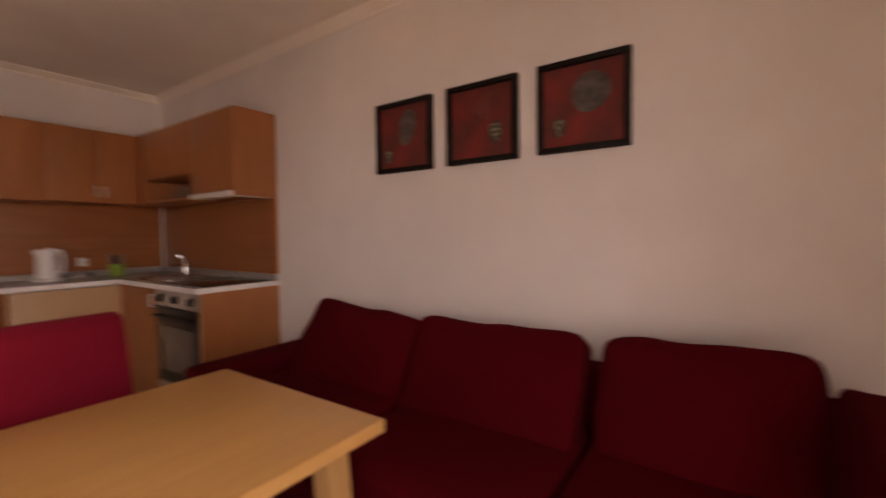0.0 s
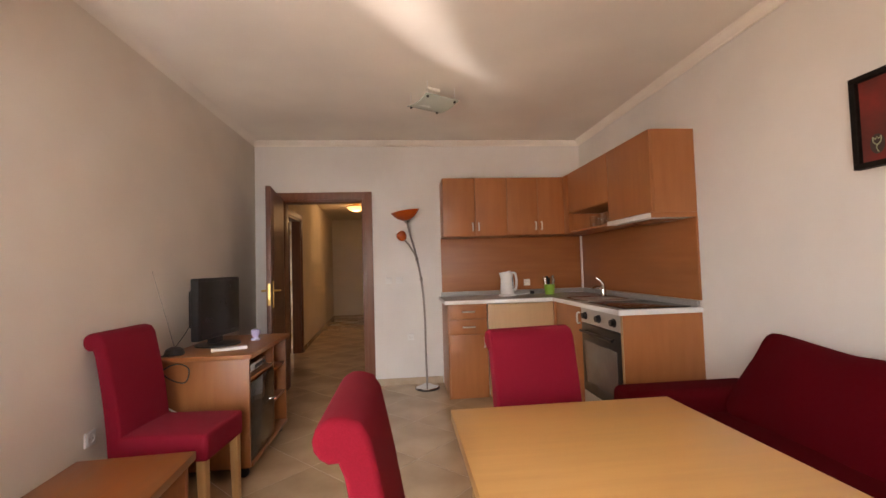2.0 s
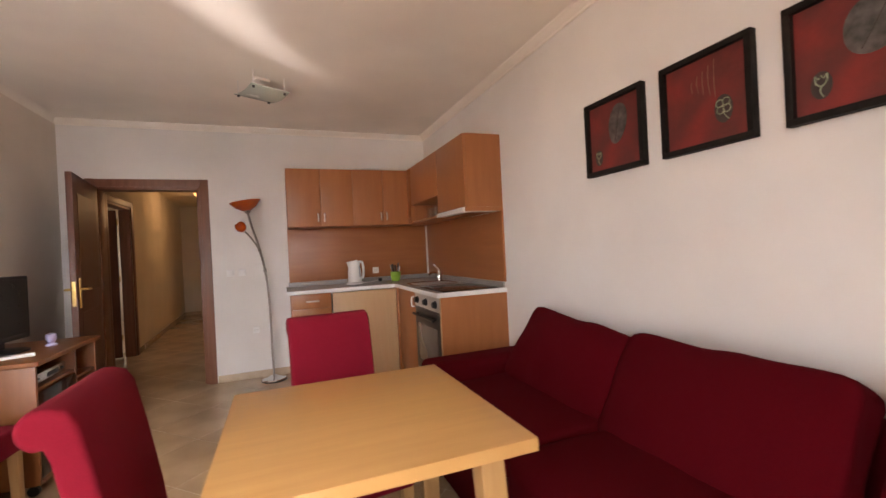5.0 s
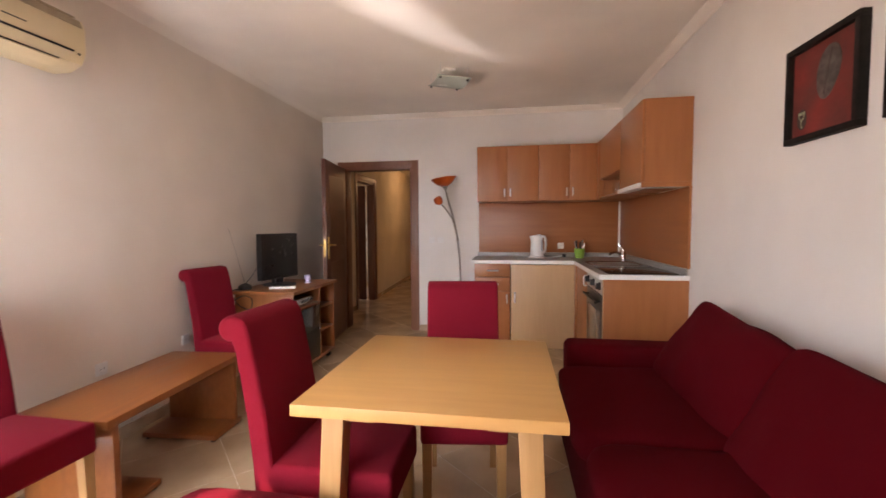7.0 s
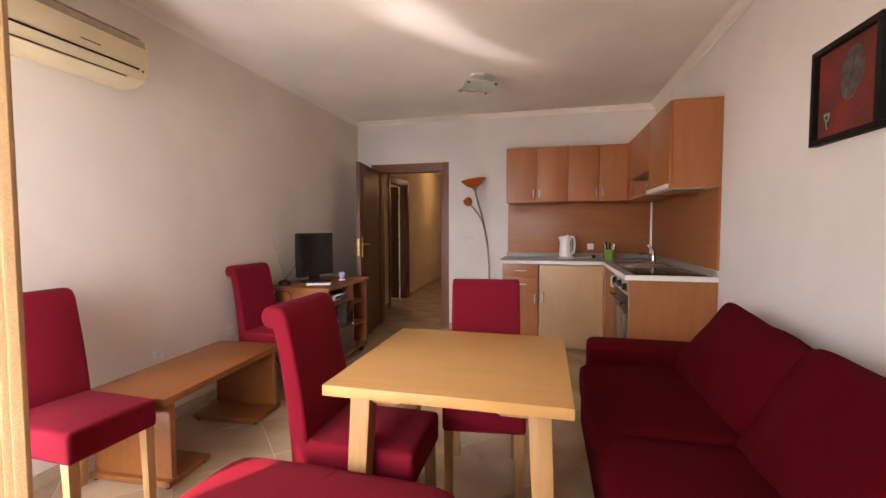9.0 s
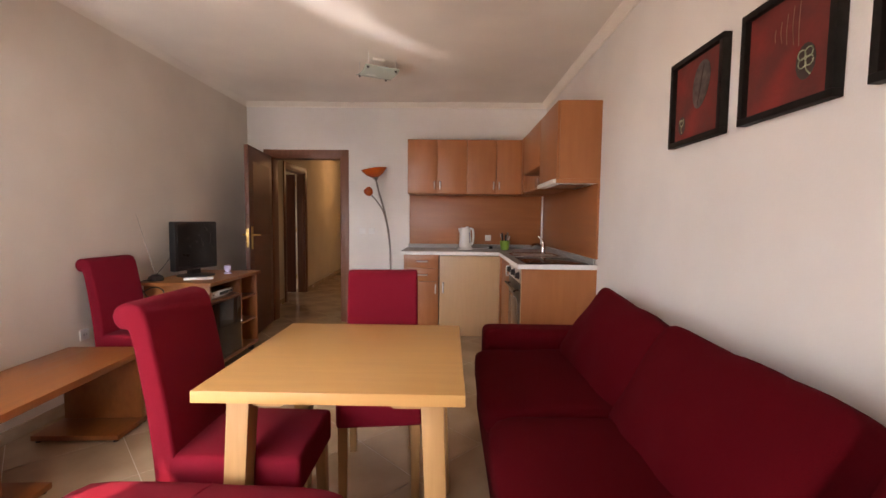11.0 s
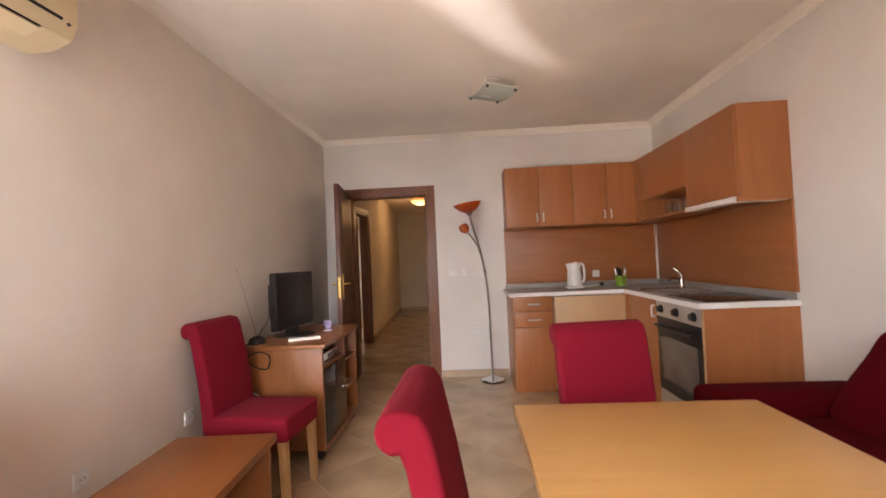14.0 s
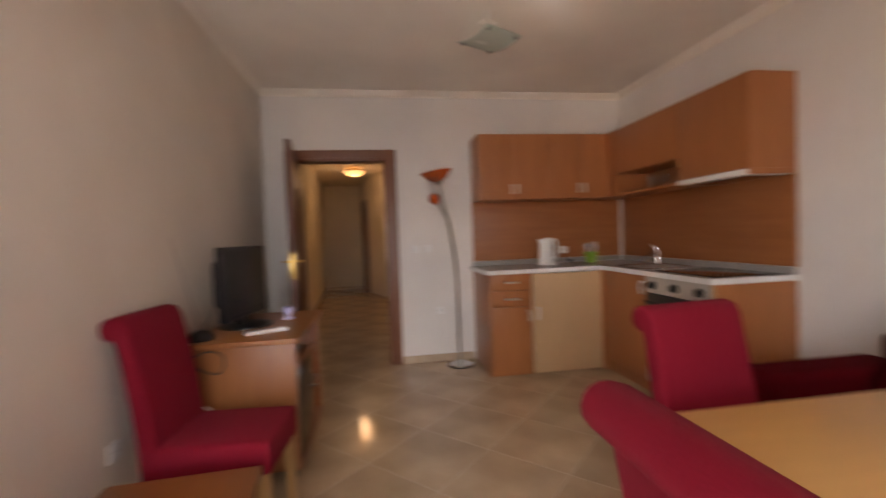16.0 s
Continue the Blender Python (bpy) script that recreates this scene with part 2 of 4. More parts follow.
def lathe(profile, n=24, bm=None, m=None):
    b = bmesh.new()
    rings = []
    for r, z in profile:
        if r < 1e-5:
            rings.append([b.verts.new((0, 0, z))])
        else:
            rings.append([b.verts.new((r * math.cos(2 * math.pi * i / n), r * math.sin(2 * math.pi * i / n), z)) for i in range(n)])
    for p, q in zip(rings, rings[1:]):
        for i in range(n):
            k = (i + 1) % n
            if len(p) == 1 and len(q) > 1:
                b.faces.new((p[0], q[i], q[k]))
            elif len(q) == 1 and len(p) > 1:
                b.faces.new((p[i], q[0], p[k]))
            elif len(p) > 1:
                b.faces.new((p[i], q[i], q[k], p[k]))
    bmesh.ops.recalc_face_normals(b, faces=b.faces)
    if m is not None:
        bmesh.ops.transform(b, matrix=m, verts=b.verts)
    return merge(bm, b)


def tube(points, r, n=8, bm=None):
    """A round bar along points; r may be one radius or one for each point."""
    pts = [Vector(p) for p in points]
    rs = r if isinstance(r, (list, tuple)) else [r] * len(pts)
    b = bmesh.new()
    rings, up = [], Vector((0.13, 0.31, 0.94))
    for i, p in enumerate(pts):
        d = (pts[min(i + 1, len(pts) - 1)] - pts[max(i - 1, 0)]).normalized()
        u = d.cross(up)
        u = u.normalized() if u.length > 1e-3 else d.orthogonal().normalized()
        w = d.cross(u)
        rings.append([b.verts.new(p + rs[i] * (u * math.cos(2 * math.pi * k / n) + w * math.sin(2 * math.pi * k / n))) for k in range(n)])
    for p, q in zip(rings, rings[1:]):
        for k in range(n):
            b.faces.new((p[k], q[k], q[(k + 1) % n], p[(k + 1) % n]))
    b.faces.new(rings[0][::-1])
    b.faces.new(rings[-1])
    bmesh.ops.recalc_face_normals(b, faces=b.faces)
    return merge(bm, b)


def smooth_line(points, steps=6):
    pts = [Vector(p) for p in points]
    out = []
    for i in range(len(pts) - 1):
        p0, p1, p2, p3 = pts[max(i - 1, 0)], pts[i], pts[i + 1], pts[min(i + 2, len(pts) - 1)]
        for s in range(steps):
            t = s / steps
            out.append(0.5 * (2 * p1 + (p2 - p0) * t + (2 * p0 - 5 * p1 + 4 * p2 - p3) * t * t + (3 * p1 - p0 - 3 * p2 + p3) * t ** 3))
    return out + [pts[-1]]


def cushion(w, d, h, cuts=9, power=5.0, puff=0.25, wrinkle=0.006, seed=0.0):
    """A soft block centred on the origin, fuller in its middle."""
    b = bmesh.new()
    bmesh.ops.create_cube(b, size=2.0)
    bmesh.ops.subdivide_edges(b, edges=list(b.edges), cuts=cuts, use_grid_fill=True)
    for v in b.verts:
        u = v.co.copy()
        l = (abs(u.x) ** power + abs(u.y) ** power + abs(u.z) ** power) ** (1 / power)
        u = u / l
        f = 1 - puff + puff * (1 - u.x ** 2) * (1 - u.y ** 2) * 1.0
        p = Vector((u.x * w / 2, u.y * d / 2, u.z * h / 2 * f))
        k = noise.noise(p * 7 + Vector((seed, seed, 0))) * wrinkle + noise.noise(p * 2.5 + Vector((seed, 3, seed))) * wrinkle * 1.5
        v.co = p + u.normalized() * k
    return b


def part(name, bm, mat, parent=None, label="", sharp=35):
    me = bpy.data.meshes.new(name)
    bmesh.ops.recalc_face_normals(bm, faces=bm.faces)
    bm.to_mesh(me)
    bm.free()
    me.materials.append(mat)
    for p in me.polygons:
        p.use_smooth = True
    me.set_sharp_from_angle(angle=radians(sharp))
    ob = new(name, me)
    if parent is not None:
        ob.parent = parent
    if label:
        ob["label"] = label
    return ob


def thing(name, label, category, m=None, group=""):
    ob = new(name)
    ob.empty_display_size = 0.1
    if m is not None:
        ob.matrix_world = m
    return tagged(ob, label, category, group)


def setting(name, bm, mat, label, category):
    return tagged(part(name, bm, mat), label, category, "", "structure")


# ---- the room's plan ----
XL, XR, YF, YB, ZC = -0.634, 2.77, 4.905, -0.60, 2.515
T = 0.15
DX0, DX1, DZ = -0.379, 0.463, 1.922
HX0, HX1, HY1, HZ = -0.66, 0.80, 11.1, 2.42

# base slab under the tiles
b = box(XL - 0.1, XR + T, YB - T, YF + T, -0.2, -0.0016, 0)
box(-3.2, XR + T, YF + T, HY1 + T, -0.2, -0.0016, 0, bm=b)
setting("floor", b, M_grout, "pale mortar joints of the beige tiled floor", "floor")
b = box(XL - 0.2, XR + T, 0.60, YF + T, ZC, ZC + 0.2, 0)
box(-0.07, XR + T, YB - T, 0.60, ZC, ZC + 0.2, 0, bm=b)
setting("ceiling", b, M_ceil, "plain off-white painted ceiling", "ceiling")
setting("wall_east", box(XR, XR + T, YB - T, YF + T, -0.006, ZC, 0), M_wall2, "off-white painted long wall behind the sofa", "wall")
setting("wall_west", box(XL - 0.2, XL, 0.58, YF + T, -0.006, ZC, 0), M_wall, "cream painted long wall with an air conditioner", "wall")
b = box(XL, DX0 - 0.002, YF, YF + T, -0.006, ZC, 0)
box(DX1 + 0.002, XR, YF, YF + T, -0.006, ZC, 0, bm=b)
box(DX0 - 0.002, DX1 + 0.002, YF, YF + T, DZ + 0.002, ZC, 0, bm=b)
setting("wall_north", b, M_wall2, "off-white end wall with the hall door and kitchen", "wall")
# unseen back of the room, openings set for daylight: balcony door return, window wall
b = box(XL + 0.001, -0.60, 0.60, 0.78, -0.006, ZC, 0)
box(0.0, 0.08, 0.60, 0.78, -0.006, ZC, 0, bm=b)
box(-0.60, 0.0, 0.60, 0.78, 2.12, ZC, 0, bm=b)
box(-0.07, 0.08, 0.55, 0.60, -0.006, ZC, 0, bm=b)
box(-0.07, 0.08, YB, -0.30, -0.006, ZC, 0, bm=b)
box(-0.07, 0.08, -0.30, 0.55, 2.12, ZC, 0, bm=b)
setting("wall_return", b, M_wall, "cream painted return wall round the balcony door", "wall")
b = box(-0.07, 0.08, YB - T, YB, -0.006, ZC, 0)
box(1.05, XR, YB - T, YB, -0.006, ZC, 0, bm=b)
box(0.08, 1.05, YB - T, YB, 2.2, ZC, 0, bm=b)
setting("wall_south", b, M_wall, "cream painted window wall", "wall")


def glazing(name, x0, x1, y, z1, leaves, label):
    w = tagged(new(name), label, "window", "", "structure")
    b = box(x0, x0 + 0.05, y - 0.03, y + 0.03, 0, z1)
    box(x1 - 0.05, x1, y - 0.03, y + 0.03, 0, z1, bm=b)
    box(x0 + 0.05, x1 - 0.05, y - 0.03, y + 0.03, z1 - 0.05, z1, bm=b)
    box(x0 + 0.05, x1 - 0.05, y - 0.03, y + 0.03, 0, 0.06, bm=b)
    part("window_frame", b, M_frame, w)
    step = (x1 - x0 - 0.1) / leaves
    for i in range(leaves):
        a = x0 + 0.05 + i * step
        b = box(a, a + 0.06, y - 0.025, y + 0.035, 0.06, z1 - 0.05)
        box(a + step - 0.06, a + step, y - 0.025, y + 0.035, 0.06, z1 - 0.05, bm=b)
        box(a + 0.06, a + step - 0.06, y - 0.025, y + 0.035, 0.06, 0.13, bm=b)
        box(a + 0.06, a + step - 0.06, y - 0.025, y + 0.035, z1 - 0.11, z1 - 0.05, bm=b)
        part("sash", b, M_frame, w)
        g = part("pane", box(a + 0.055, a + step - 0.055, y - 0.004, y + 0.004, 0.125, z1 - 0.105, 0), M_glass, w)
        g.visible_shadow = False
    return w


# unseen glazing, put where the room's daylight has to enter
glazing("window_1", 0.08, 1.05, YB - 0.06, 2.2, 2, "white framed balcony window with clear panes")
glazing("window_3", -0.30, 0.55, 0.0, 2.12, 2, "white framed glazed side of the alcove").matrix_world = pose(0, 0, 0, 0, 0, 90)
glazing("window_2", -0.60, 0.0, 0.68, 2.12, 1, "white framed glazed balcony door")
# unseen slabs added to keep direct sun out of the window and balcony door
b = box(0.1, 5, -2.2, YB - T - 0.01, 2.62, 2.8, 0)
box(-3, -0.78, -1.4, 0.57, 2.62, 2.8, 0, bm=b)
setting("sun_block_slab", b, M_balc, "unseen concrete slab added to block sun outside the windows", "balcony")
setting("balcony_floor", box(-3, 5, -2.2, 0.58, -0.22, -0.03, 0), M_balc, "tiled balcony floor outside the windows", "balcony")
b = bmesh.new()
bmesh.ops.create_grid(b, x_segments=2, y_segments=2, size=900, matrix=Matrix.Translation((0, 0, -6)))
setting("ground", b, M_ground, "green ground far below the balcony", "ground")

# cornice: a stepped plaster moulding round the ceiling
prof = [(0, 0), (0.012, 0), (0.016, 0.012), (0.030, 0.018), (0.045, 0.034), (0.058, 0.040), (0.062, 0.05), (0, 0.05)]
z0 = ZC - 0.0505
setting("trim_east", prism([(XR - p, z0 + q) for p, q in prof], "y", YB, YF - 0.001), M_ceil, "white moulded plaster cornice", "cornice")
cove = [(0, 0)] + [(0.05 - 0.05 * math.cos(radians(a)), 0.05 * math.sin(radians(a))) for a in range(0, 91, 10)][1:] + [(0, 0.05)]
setting("trim_west", prism([(p, z0 + q) for p, q in cove], "y", 0, YF - 0.782), M_ceil, "white moulded plaster cornice", "cornice").matrix_world = pose(XL, 0.78, 0)
setting("trim_north", prism([(YF - p, z0 + q) for p, q in prof], "x", XL + 0.001, XR - 0.002), M_ceil, "white moulded plaster cornice", "cornice")

# skirting tiles
b = box(0.535, 1.22, YF - 0.010, YF, 0, 0.07, 0.002)
setting("baseboard_north", b, M_skirt, "beige tile skirting along the end wall", "skirting")
b = box(0, 0.010, 0, YF - 0.79, 0, 0.07, 0.002)
setting("baseboard_west", b, M_skirt, "beige tile skirting along the long wall", "skirting").matrix_world = pose(XL, 0.785, 0)
b = box(XR - 0.010, XR, YB, 3.09, 0, 0.07, 0.002)
setting("baseboard_east", b, M_skirt, "beige tile skirting behind the sofa", "skirting")

# ---- hall beyond the door ----
setting("hall_ceiling", box(-3.35, XR + T, YF + T, HY1 + T, HZ, HZ + 0.2, 0), M_hall, "plain cream hall ceiling", "ceiling")
SD0, SD1 = 6.06, 6.885
b = box(HX0 - 0.12, HX0, YF + T, SD0, -0.006, HZ, 0)
merge(b, prism([(HX0 - 0.12, SD1), (HX0, SD1), (-0.885, HY1), (-1.1, HY1)], "z", -0.006, HZ))
box(HX0 - 0.12, HX0, SD0, SD1, 1.945, HZ, 0, bm=b)
setting("hall_wall_west", b, M_hall, "cream painted hall wall with a side door", "wall")
setting("hall_wall_east", box(HX1, HX1 + 0.12, YF + T, 8.9, -0.006, HZ, 0), M_hall, "cream painted hall wall", "wall")
setting("hall_wall_block", prism([(0.468, 8.95), (HX1 + 0.12, 8.901), (HX1 + 0.12, HY1), (-0.03, HY1), (0.155, 9.80)], "z", -0.006, HZ), M_hall, "cream painted projecting hall wall", "wall")
setting("hall_wall_north", box(-3.2, HX1 + 0.12, HY1, HY1 + T, -0.006, HZ, 0), M_hall, "cream painted end of the hall", "wall")
# side room, closed round but for an unseen window opening added for daylight
b = box(-3.35, -3.2, YF + T, 5.9, -0.006, HZ, 0)
box(-3.35, -3.2, 8.2, HY1 + T, -0.006, HZ, 0, bm=b)
box(-3.35, -3.2, 5.9, 8.2, -0.006, 0.85, 0, bm=b)
box(-3.35, -3.2, 5.9, 8.2, 2.2, HZ, 0, bm=b)
box(-3.2, XL - T, YF, YF + T, -0.006, HZ, 0, bm=b)
setting("side_room_wall", b, M_wall, "pale wall of the side room", "wall")
b = prism([(HX0 - 0.004, SD1 + 0.09), (HX0 + 0.006, SD1 + 0.09), (-0.873, HY1 - 0.01), (-0.885, HY1 - 0.01)], "z", 0, 0.07)
box(HX0, HX0 + 0.010, YF + T, SD0 - 0.09, 0, 0.07, 0.002, bm=b)
box(-0.88, -0.035, HY1 - 0.010, HY1, 0, 0.07, 0.002, bm=b)
merge(b, prism([(0.455, 8.948), (0.468, 8.95), (0.158, 9.79), (0.145, 9.788)], "z", 0, 0.07))
box(0.47, HX1, 8.888, 8.90, 0, 0.07, 0.002, bm=b)
setting("baseboard_hall", b, M_skirt, "brown tile skirting in the hall", "skirting")

# ---- doors ----
d1 = tagged(new("door_1"), "dark walnut interior door standing open into the room", "door", "", "structure")
b = box(DX0 - 0.068, DX0 + 0.004, YF - 0.014, YF - 0.001, 0.001, DZ + 0.07)
part("casing", b, M_doorf, d1)
b = box(DX1 - 0.004, DX1 + 0.068, YF - 0.014, YF - 0.001, 0.001, DZ + 0.07)
part("casing", b, M_doorf, d1)
b = box(DX0 + 0.004, DX1 - 0.004, YF - 0.013, YF - 0.001, DZ - 0.004, DZ + 0.068)
part("casing", b, M_doorf, d1)
b = box(DX0, DX0 + 0.03, YF, YF + T, 0.001, DZ)
box(DX1 - 0.03, DX1, YF, YF + T, 0.001, DZ, bm=b)
box(DX0 + 0.03, DX1 - 0.03, YF, YF + T, DZ - 0.03, DZ, bm=b)
box(DX1 - 0.045, DX1 - 0.03, YF + 0.05, YF + 0.09, 0.001, DZ - 0.03, bm=b)
part("lining", b, M_doorf, d1)


def door_leaf(parent, hinge, angle, width, height, handle=True):
    """A leaf hinged at the origin, lying along +x, turned by angle."""
    e = Matrix.Translation(hinge) @ Matrix.Rotation(radians(angle), 4, "Z")
    def put(name, bm, mat, par):
        bmesh.ops.transform(bm, matrix=e, verts=bm.verts)
        return part(name, bm, mat, par)
    b = box(0.0, width, -0.02, 0.02, 0.012, height)
    for s in (-1, 1):
        for z0, z1 in ((0.16, 0.86), (1.02, height - 0.14)):
            y = s * 0.0215
            box(0.11, width - 0.11, min(y - 0.002, y + 0.002), max(y - 0.002, y + 0.002), z0, z1, 0.0015, 1, bm=b)
    leaf = put("leaf", b, M_door, parent)
    for z in (0.22, 0.98, 1.72):
        put("hinge", lathe([(0, 0), (0.008, 0.002), (0.008, 0.078), (0, 0.08)], 10, None, pose(-0.006, -0.022, z)), M_brass, leaf)
    if handle:
        for s in (-1, 1):
            b = box(width - 0.085, width - 0.045, min(s * 0.02, s * 0.029), max(s * 0.02, s * 0.029), 0.90, 1.12, 0.003)
            tube(smooth_line([(width - 0.065, s * 0.028, 1.04), (width - 0.065, s * 0.06, 1.04), (width - 0.085, s * 0.067, 1.04), (width - 0.175, s * 0.065, 1.036)], 4), 0.009, 8, b)
            put("door_handle", b, M_brass, leaf)
        put("lock_plate", box(width, width + 0.003, -0.011, 0.011, 0.92, 1.1, 0.001), M_brass, leaf)
    return leaf


door_leaf(d1, (DX0 + 0.012, YF - 0.036, 0), -82, 0.80, 1.905)

d2 = tagged(new("door_2"), "dark walnut side door open off the hall", "door", "", "structure")
for s, (a, c) in (("casing", (SD0 - 0.07, SD0 + 0.004)), ("casing", (SD1 - 0.004, SD1 + 0.07))):
    part(s, box(HX0 + 0.001, HX0 + 0.016, a, c, 0.001, 2.015), M_doorf, d2)
part("casing", box(HX0 + 0.001, HX0 + 0.015, SD0 + 0.004, SD1 - 0.004, 1.94, 2.013), M_doorf, d2)
b = box(HX0 - 0.12, HX0, SD0, SD0 + 0.03, 0.001, 1.945)
box(HX0 - 0.12, HX0, SD1 - 0.03, SD1, 0.001, 1.945, bm=b)
box(HX0 - 0.12, HX0, SD0 + 0.03, SD1 - 0.03, 1.915, 1.945, bm=b)
part("lining", b, M_doorf, d2)
door_leaf(d2, (HX0 - 0.14, SD1 - 0.05, 0), 192, 0.72, 1.905)
d3 = tagged(new("door_3"), "dark walnut closed door at the end of the hall", "door", "", "structure")
def hall_edge(t, out):
    """A point along the slanted wall at the hall's end, set off from it by out."""
    return (0.155 - 0.185 * t - out, 9.80 + 1.30 * t)


def hall_strip(t0, t1, z0, z1, out):
    return prism([hall_edge(t0, out), hall_edge(t0, 0), hall_edge(t1, 0), hall_edge(t1, out)], "z", z0, z1)


part("casing", hall_strip(0.05, 0.11, 0.001, 2.0, 0.014), M_doorf, d3)
part("casing", hall_strip(0.78, 0.84, 0.001, 2.0, 0.014), M_doorf, d3)
part("casing", hall_strip(0.1105, 0.7795, 1.93, 1.999, 0.013), M_doorf, d3)
part("leaf", hall_strip(0.111, 0.779, 0.004, 1.929, 0.006), M_door, d3)

# ---- hall lamp ----
hl = thing("ceiling_lamp", "lit warm glass dome lamp on the hall ceiling", "ceiling lamp", pose(-0.02, 8.55, HZ))
part("canopy", lathe([(0, -0.001), (0.06, -0.001), (0.06, -0.03), (0.02, -0.035), (0, -0.035)], 20), M_brass, hl)
part("shade", lathe([(0.17, -0.055), (0.168, -0.065), (0.14, -0.10), (0.09, -0.13), (0.03, -0.145), (0, -0.147)], 28), M_hallglow, hl)
part("rim", lathe([(0.15, -0.045), (0.178, -0.046), (0.18, -0.056), (0.172, -0.062), (0.15, -0.05)], 28), M_brass, hl)
part("stem", lathe([(0, -0.03), (0.012, -0.03), (0.012, -0.12), (0, -0.12)], 10), M_brass, hl)
lamp("hall_bulb", "POINT", pose(-0.02, 8.55, HZ - 0.22), 3.7, (1.0, 0.70, 0.38)).data.shadow_soft_size = 0.09


# lamp added in the side room's unseen opening to brighten the open leaf
lamp("side_room_fill", "AREA", look((-3.12, 7.05, 1.5), (0, 7.0, 1.3)), 6, (0.95, 0.97, 1.0), 2.2, 1.3)

# ---- dining table ----
def dining_table(m):
    t = thing("dining_table", "square pale oak dining table with splayed square legs", "table", m)
    part("tabletop", box(-0.380, 0.380, -0.386, 0.386, 0.69, 0.725, 0.004), M_table, t)
    for y, s in ((-0.27, 1), (0.27, 1)):
        arch = [(-0.30, 0.69), (-0.30, 0.637), (-0.17, 0.637), (-0.14, 0.657), (0.14, 0.657), (0.17, 0.637), (0.30, 0.637), (0.30, 0.69)]
        part("apron", prism(arch, "y", y - 0.011, y + 0.011), M_leg, t)
    for x in (-0.28, 0.28):
        part("apron", box(x - 0.011, x + 0.011, -0.258, 0.258, 0.637, 0.69), M_leg, t)
    for sx in (-1, 1):
        for sy in (-1, 1):
            b = box(-0.034, 0.034, -0.034, 0.034, 0.0, 0.69, 0.004)
            for v in b.verts:
                k = 1 - v.co.z / 0.69
                v.co.x = v.co.x * (1 - 0.12 * k) + sx * (0.285 + 0.03 * k)
                v.co.y = v.co.y * (1 - 0.12 * k) + sy * (0.275 + 0.03 * k)
            part("leg", b, M_leg, t)
    return t


dining_table(pose(1.362, 1.535, 0))


# ---- chairs ----
def dining_chair(m):
    c = thing("dining_chair", "red upholstered dining chair with a scrolled high back and pale wooden legs", "chair", m, "red dining chairs")
    w, k_ = 0.178, 0.982
    # seat: upholstered block with a soft top
    b = box(-w, w, -0.21, 0.215, 0.345 * k_, 0.47 * k_, 0.022, 4)
    bmesh.ops.subdivide_edges(b, edges=[e for e in b.edges if e.calc_length() > 0.2], cuts=5, use_grid_fill=True)
    for v in b.verts:
        if v.co.z > 0.43:
            v.co.z += 0.012 * max(0, 1 - (v.co.x / w) ** 2) * max(0, 1 - (v.co.y / 0.22) ** 2)
    part("seat", b, M_red, c)
    # back: an S shaped slab that rolls over backwards at the top
    line = [(-0.170, 0.345), (-0.178, 0.47), (-0.196, 0.62), (-0.220, 0.76), (-0.240, 0.86), (-0.252, 0.915), (-0.270, 0.945), (-0.30, 0.957)]
    back = [(-0.240, 0.345), (-0.248, 0.47), (-0.264, 0.62), (-0.285, 0.76), (-0.300, 0.845), (-0.310, 0.872)]
    roll = [(-0.310 + 0.046 * math.cos(radians(a)), 0.912 + 0.044 * math.sin(radians(a))) for a in range(80, 271, 24)]
    poly = [(p, q * k_) for p, q in line[:-1] + roll + back[::-1]]
    b = prism(poly, "x", -w, w, 0.014, 3)
    part("backrest", b, M_red, c, "", 50)
    for sx in (-1, 1):
        for y, lean in ((0.18, 0.01), (-0.20, -0.035)):
            b = box(-0.021, 0.021, -0.021, 0.021, 0.0, 0.37, 0.003)
            for v in b.verts:
                k = 1 - v.co.z / 0.37
                v.co.x = v.co.x * (1 - 0.2 * k) + sx * (w - 0.027)
                v.co.y = v.co.y * (1 - 0.2 * k) + y + lean * k
            part("leg", b, M_leg, c)
    return c


ch = dining_chair(pose(1.024, 1.454, 0, 0, 0, -90))
tagged(ch, "red upholstered dining chair with scrolled back drawn up beside the table")
tagged(copy_thing(ch, pose(1.385, 1.93, 0, 0, 0, 187)), "red upholstered dining chair with its seat pushed under the table")
tagged(copy_thing(ch, pose(-0.272, 2.755, 0, 0, 0, -95)), "red upholstered dining chair between the bench and television stand")
tagged(copy_thing(ch, pose(-0.235, 1.295, 0, 0, 0, -92)), "red upholstered dining chair against the long wall")


# ---- ottoman ----
o = thing("ottoman", "low square red fabric ottoman near the table", "ottoman", pose(1.025, 0.895, 0, 0, 0, -2.2))
b = cushion(0.80, 0.585, 0.18, 10, 9, 0.06, 0.004, 2)
bmesh.ops.translate(b, verts=b.verts, vec=(0, 0, 0.370))
part("cushion", b, M_red, o, "", 60)
part("base", box(-0.39, 0.39, -0.265, 0.265, 0.07, 0.30, 0.02, 3), M_red, o)
pip = smooth_line([(-0.385, -0.26, 0.30), (0.385, -0.26, 0.30), (0.385, 0.26, 0.30), (-0.385, 0.26, 0.30), (-0.385, -0.26, 0.30)], 1)
part("piping", tube(pip, 0.006, 6), M_red, o)
part("seam", tube([(-0.12, -0.27, 0.458), (-0.06, 0.0, 0.4605), (0.0, 0.265, 0.458)], 0.0022, 6), M_red, o)
for x in (-0.34, 0.34):
    for y in (-0.22, 0.22):
        part("foot", lathe([(0, 0), (0.02, 0), (0.028, 0.075), (0, 0.075)], 12, None, pose(x, y, 0)), M_leg, o)

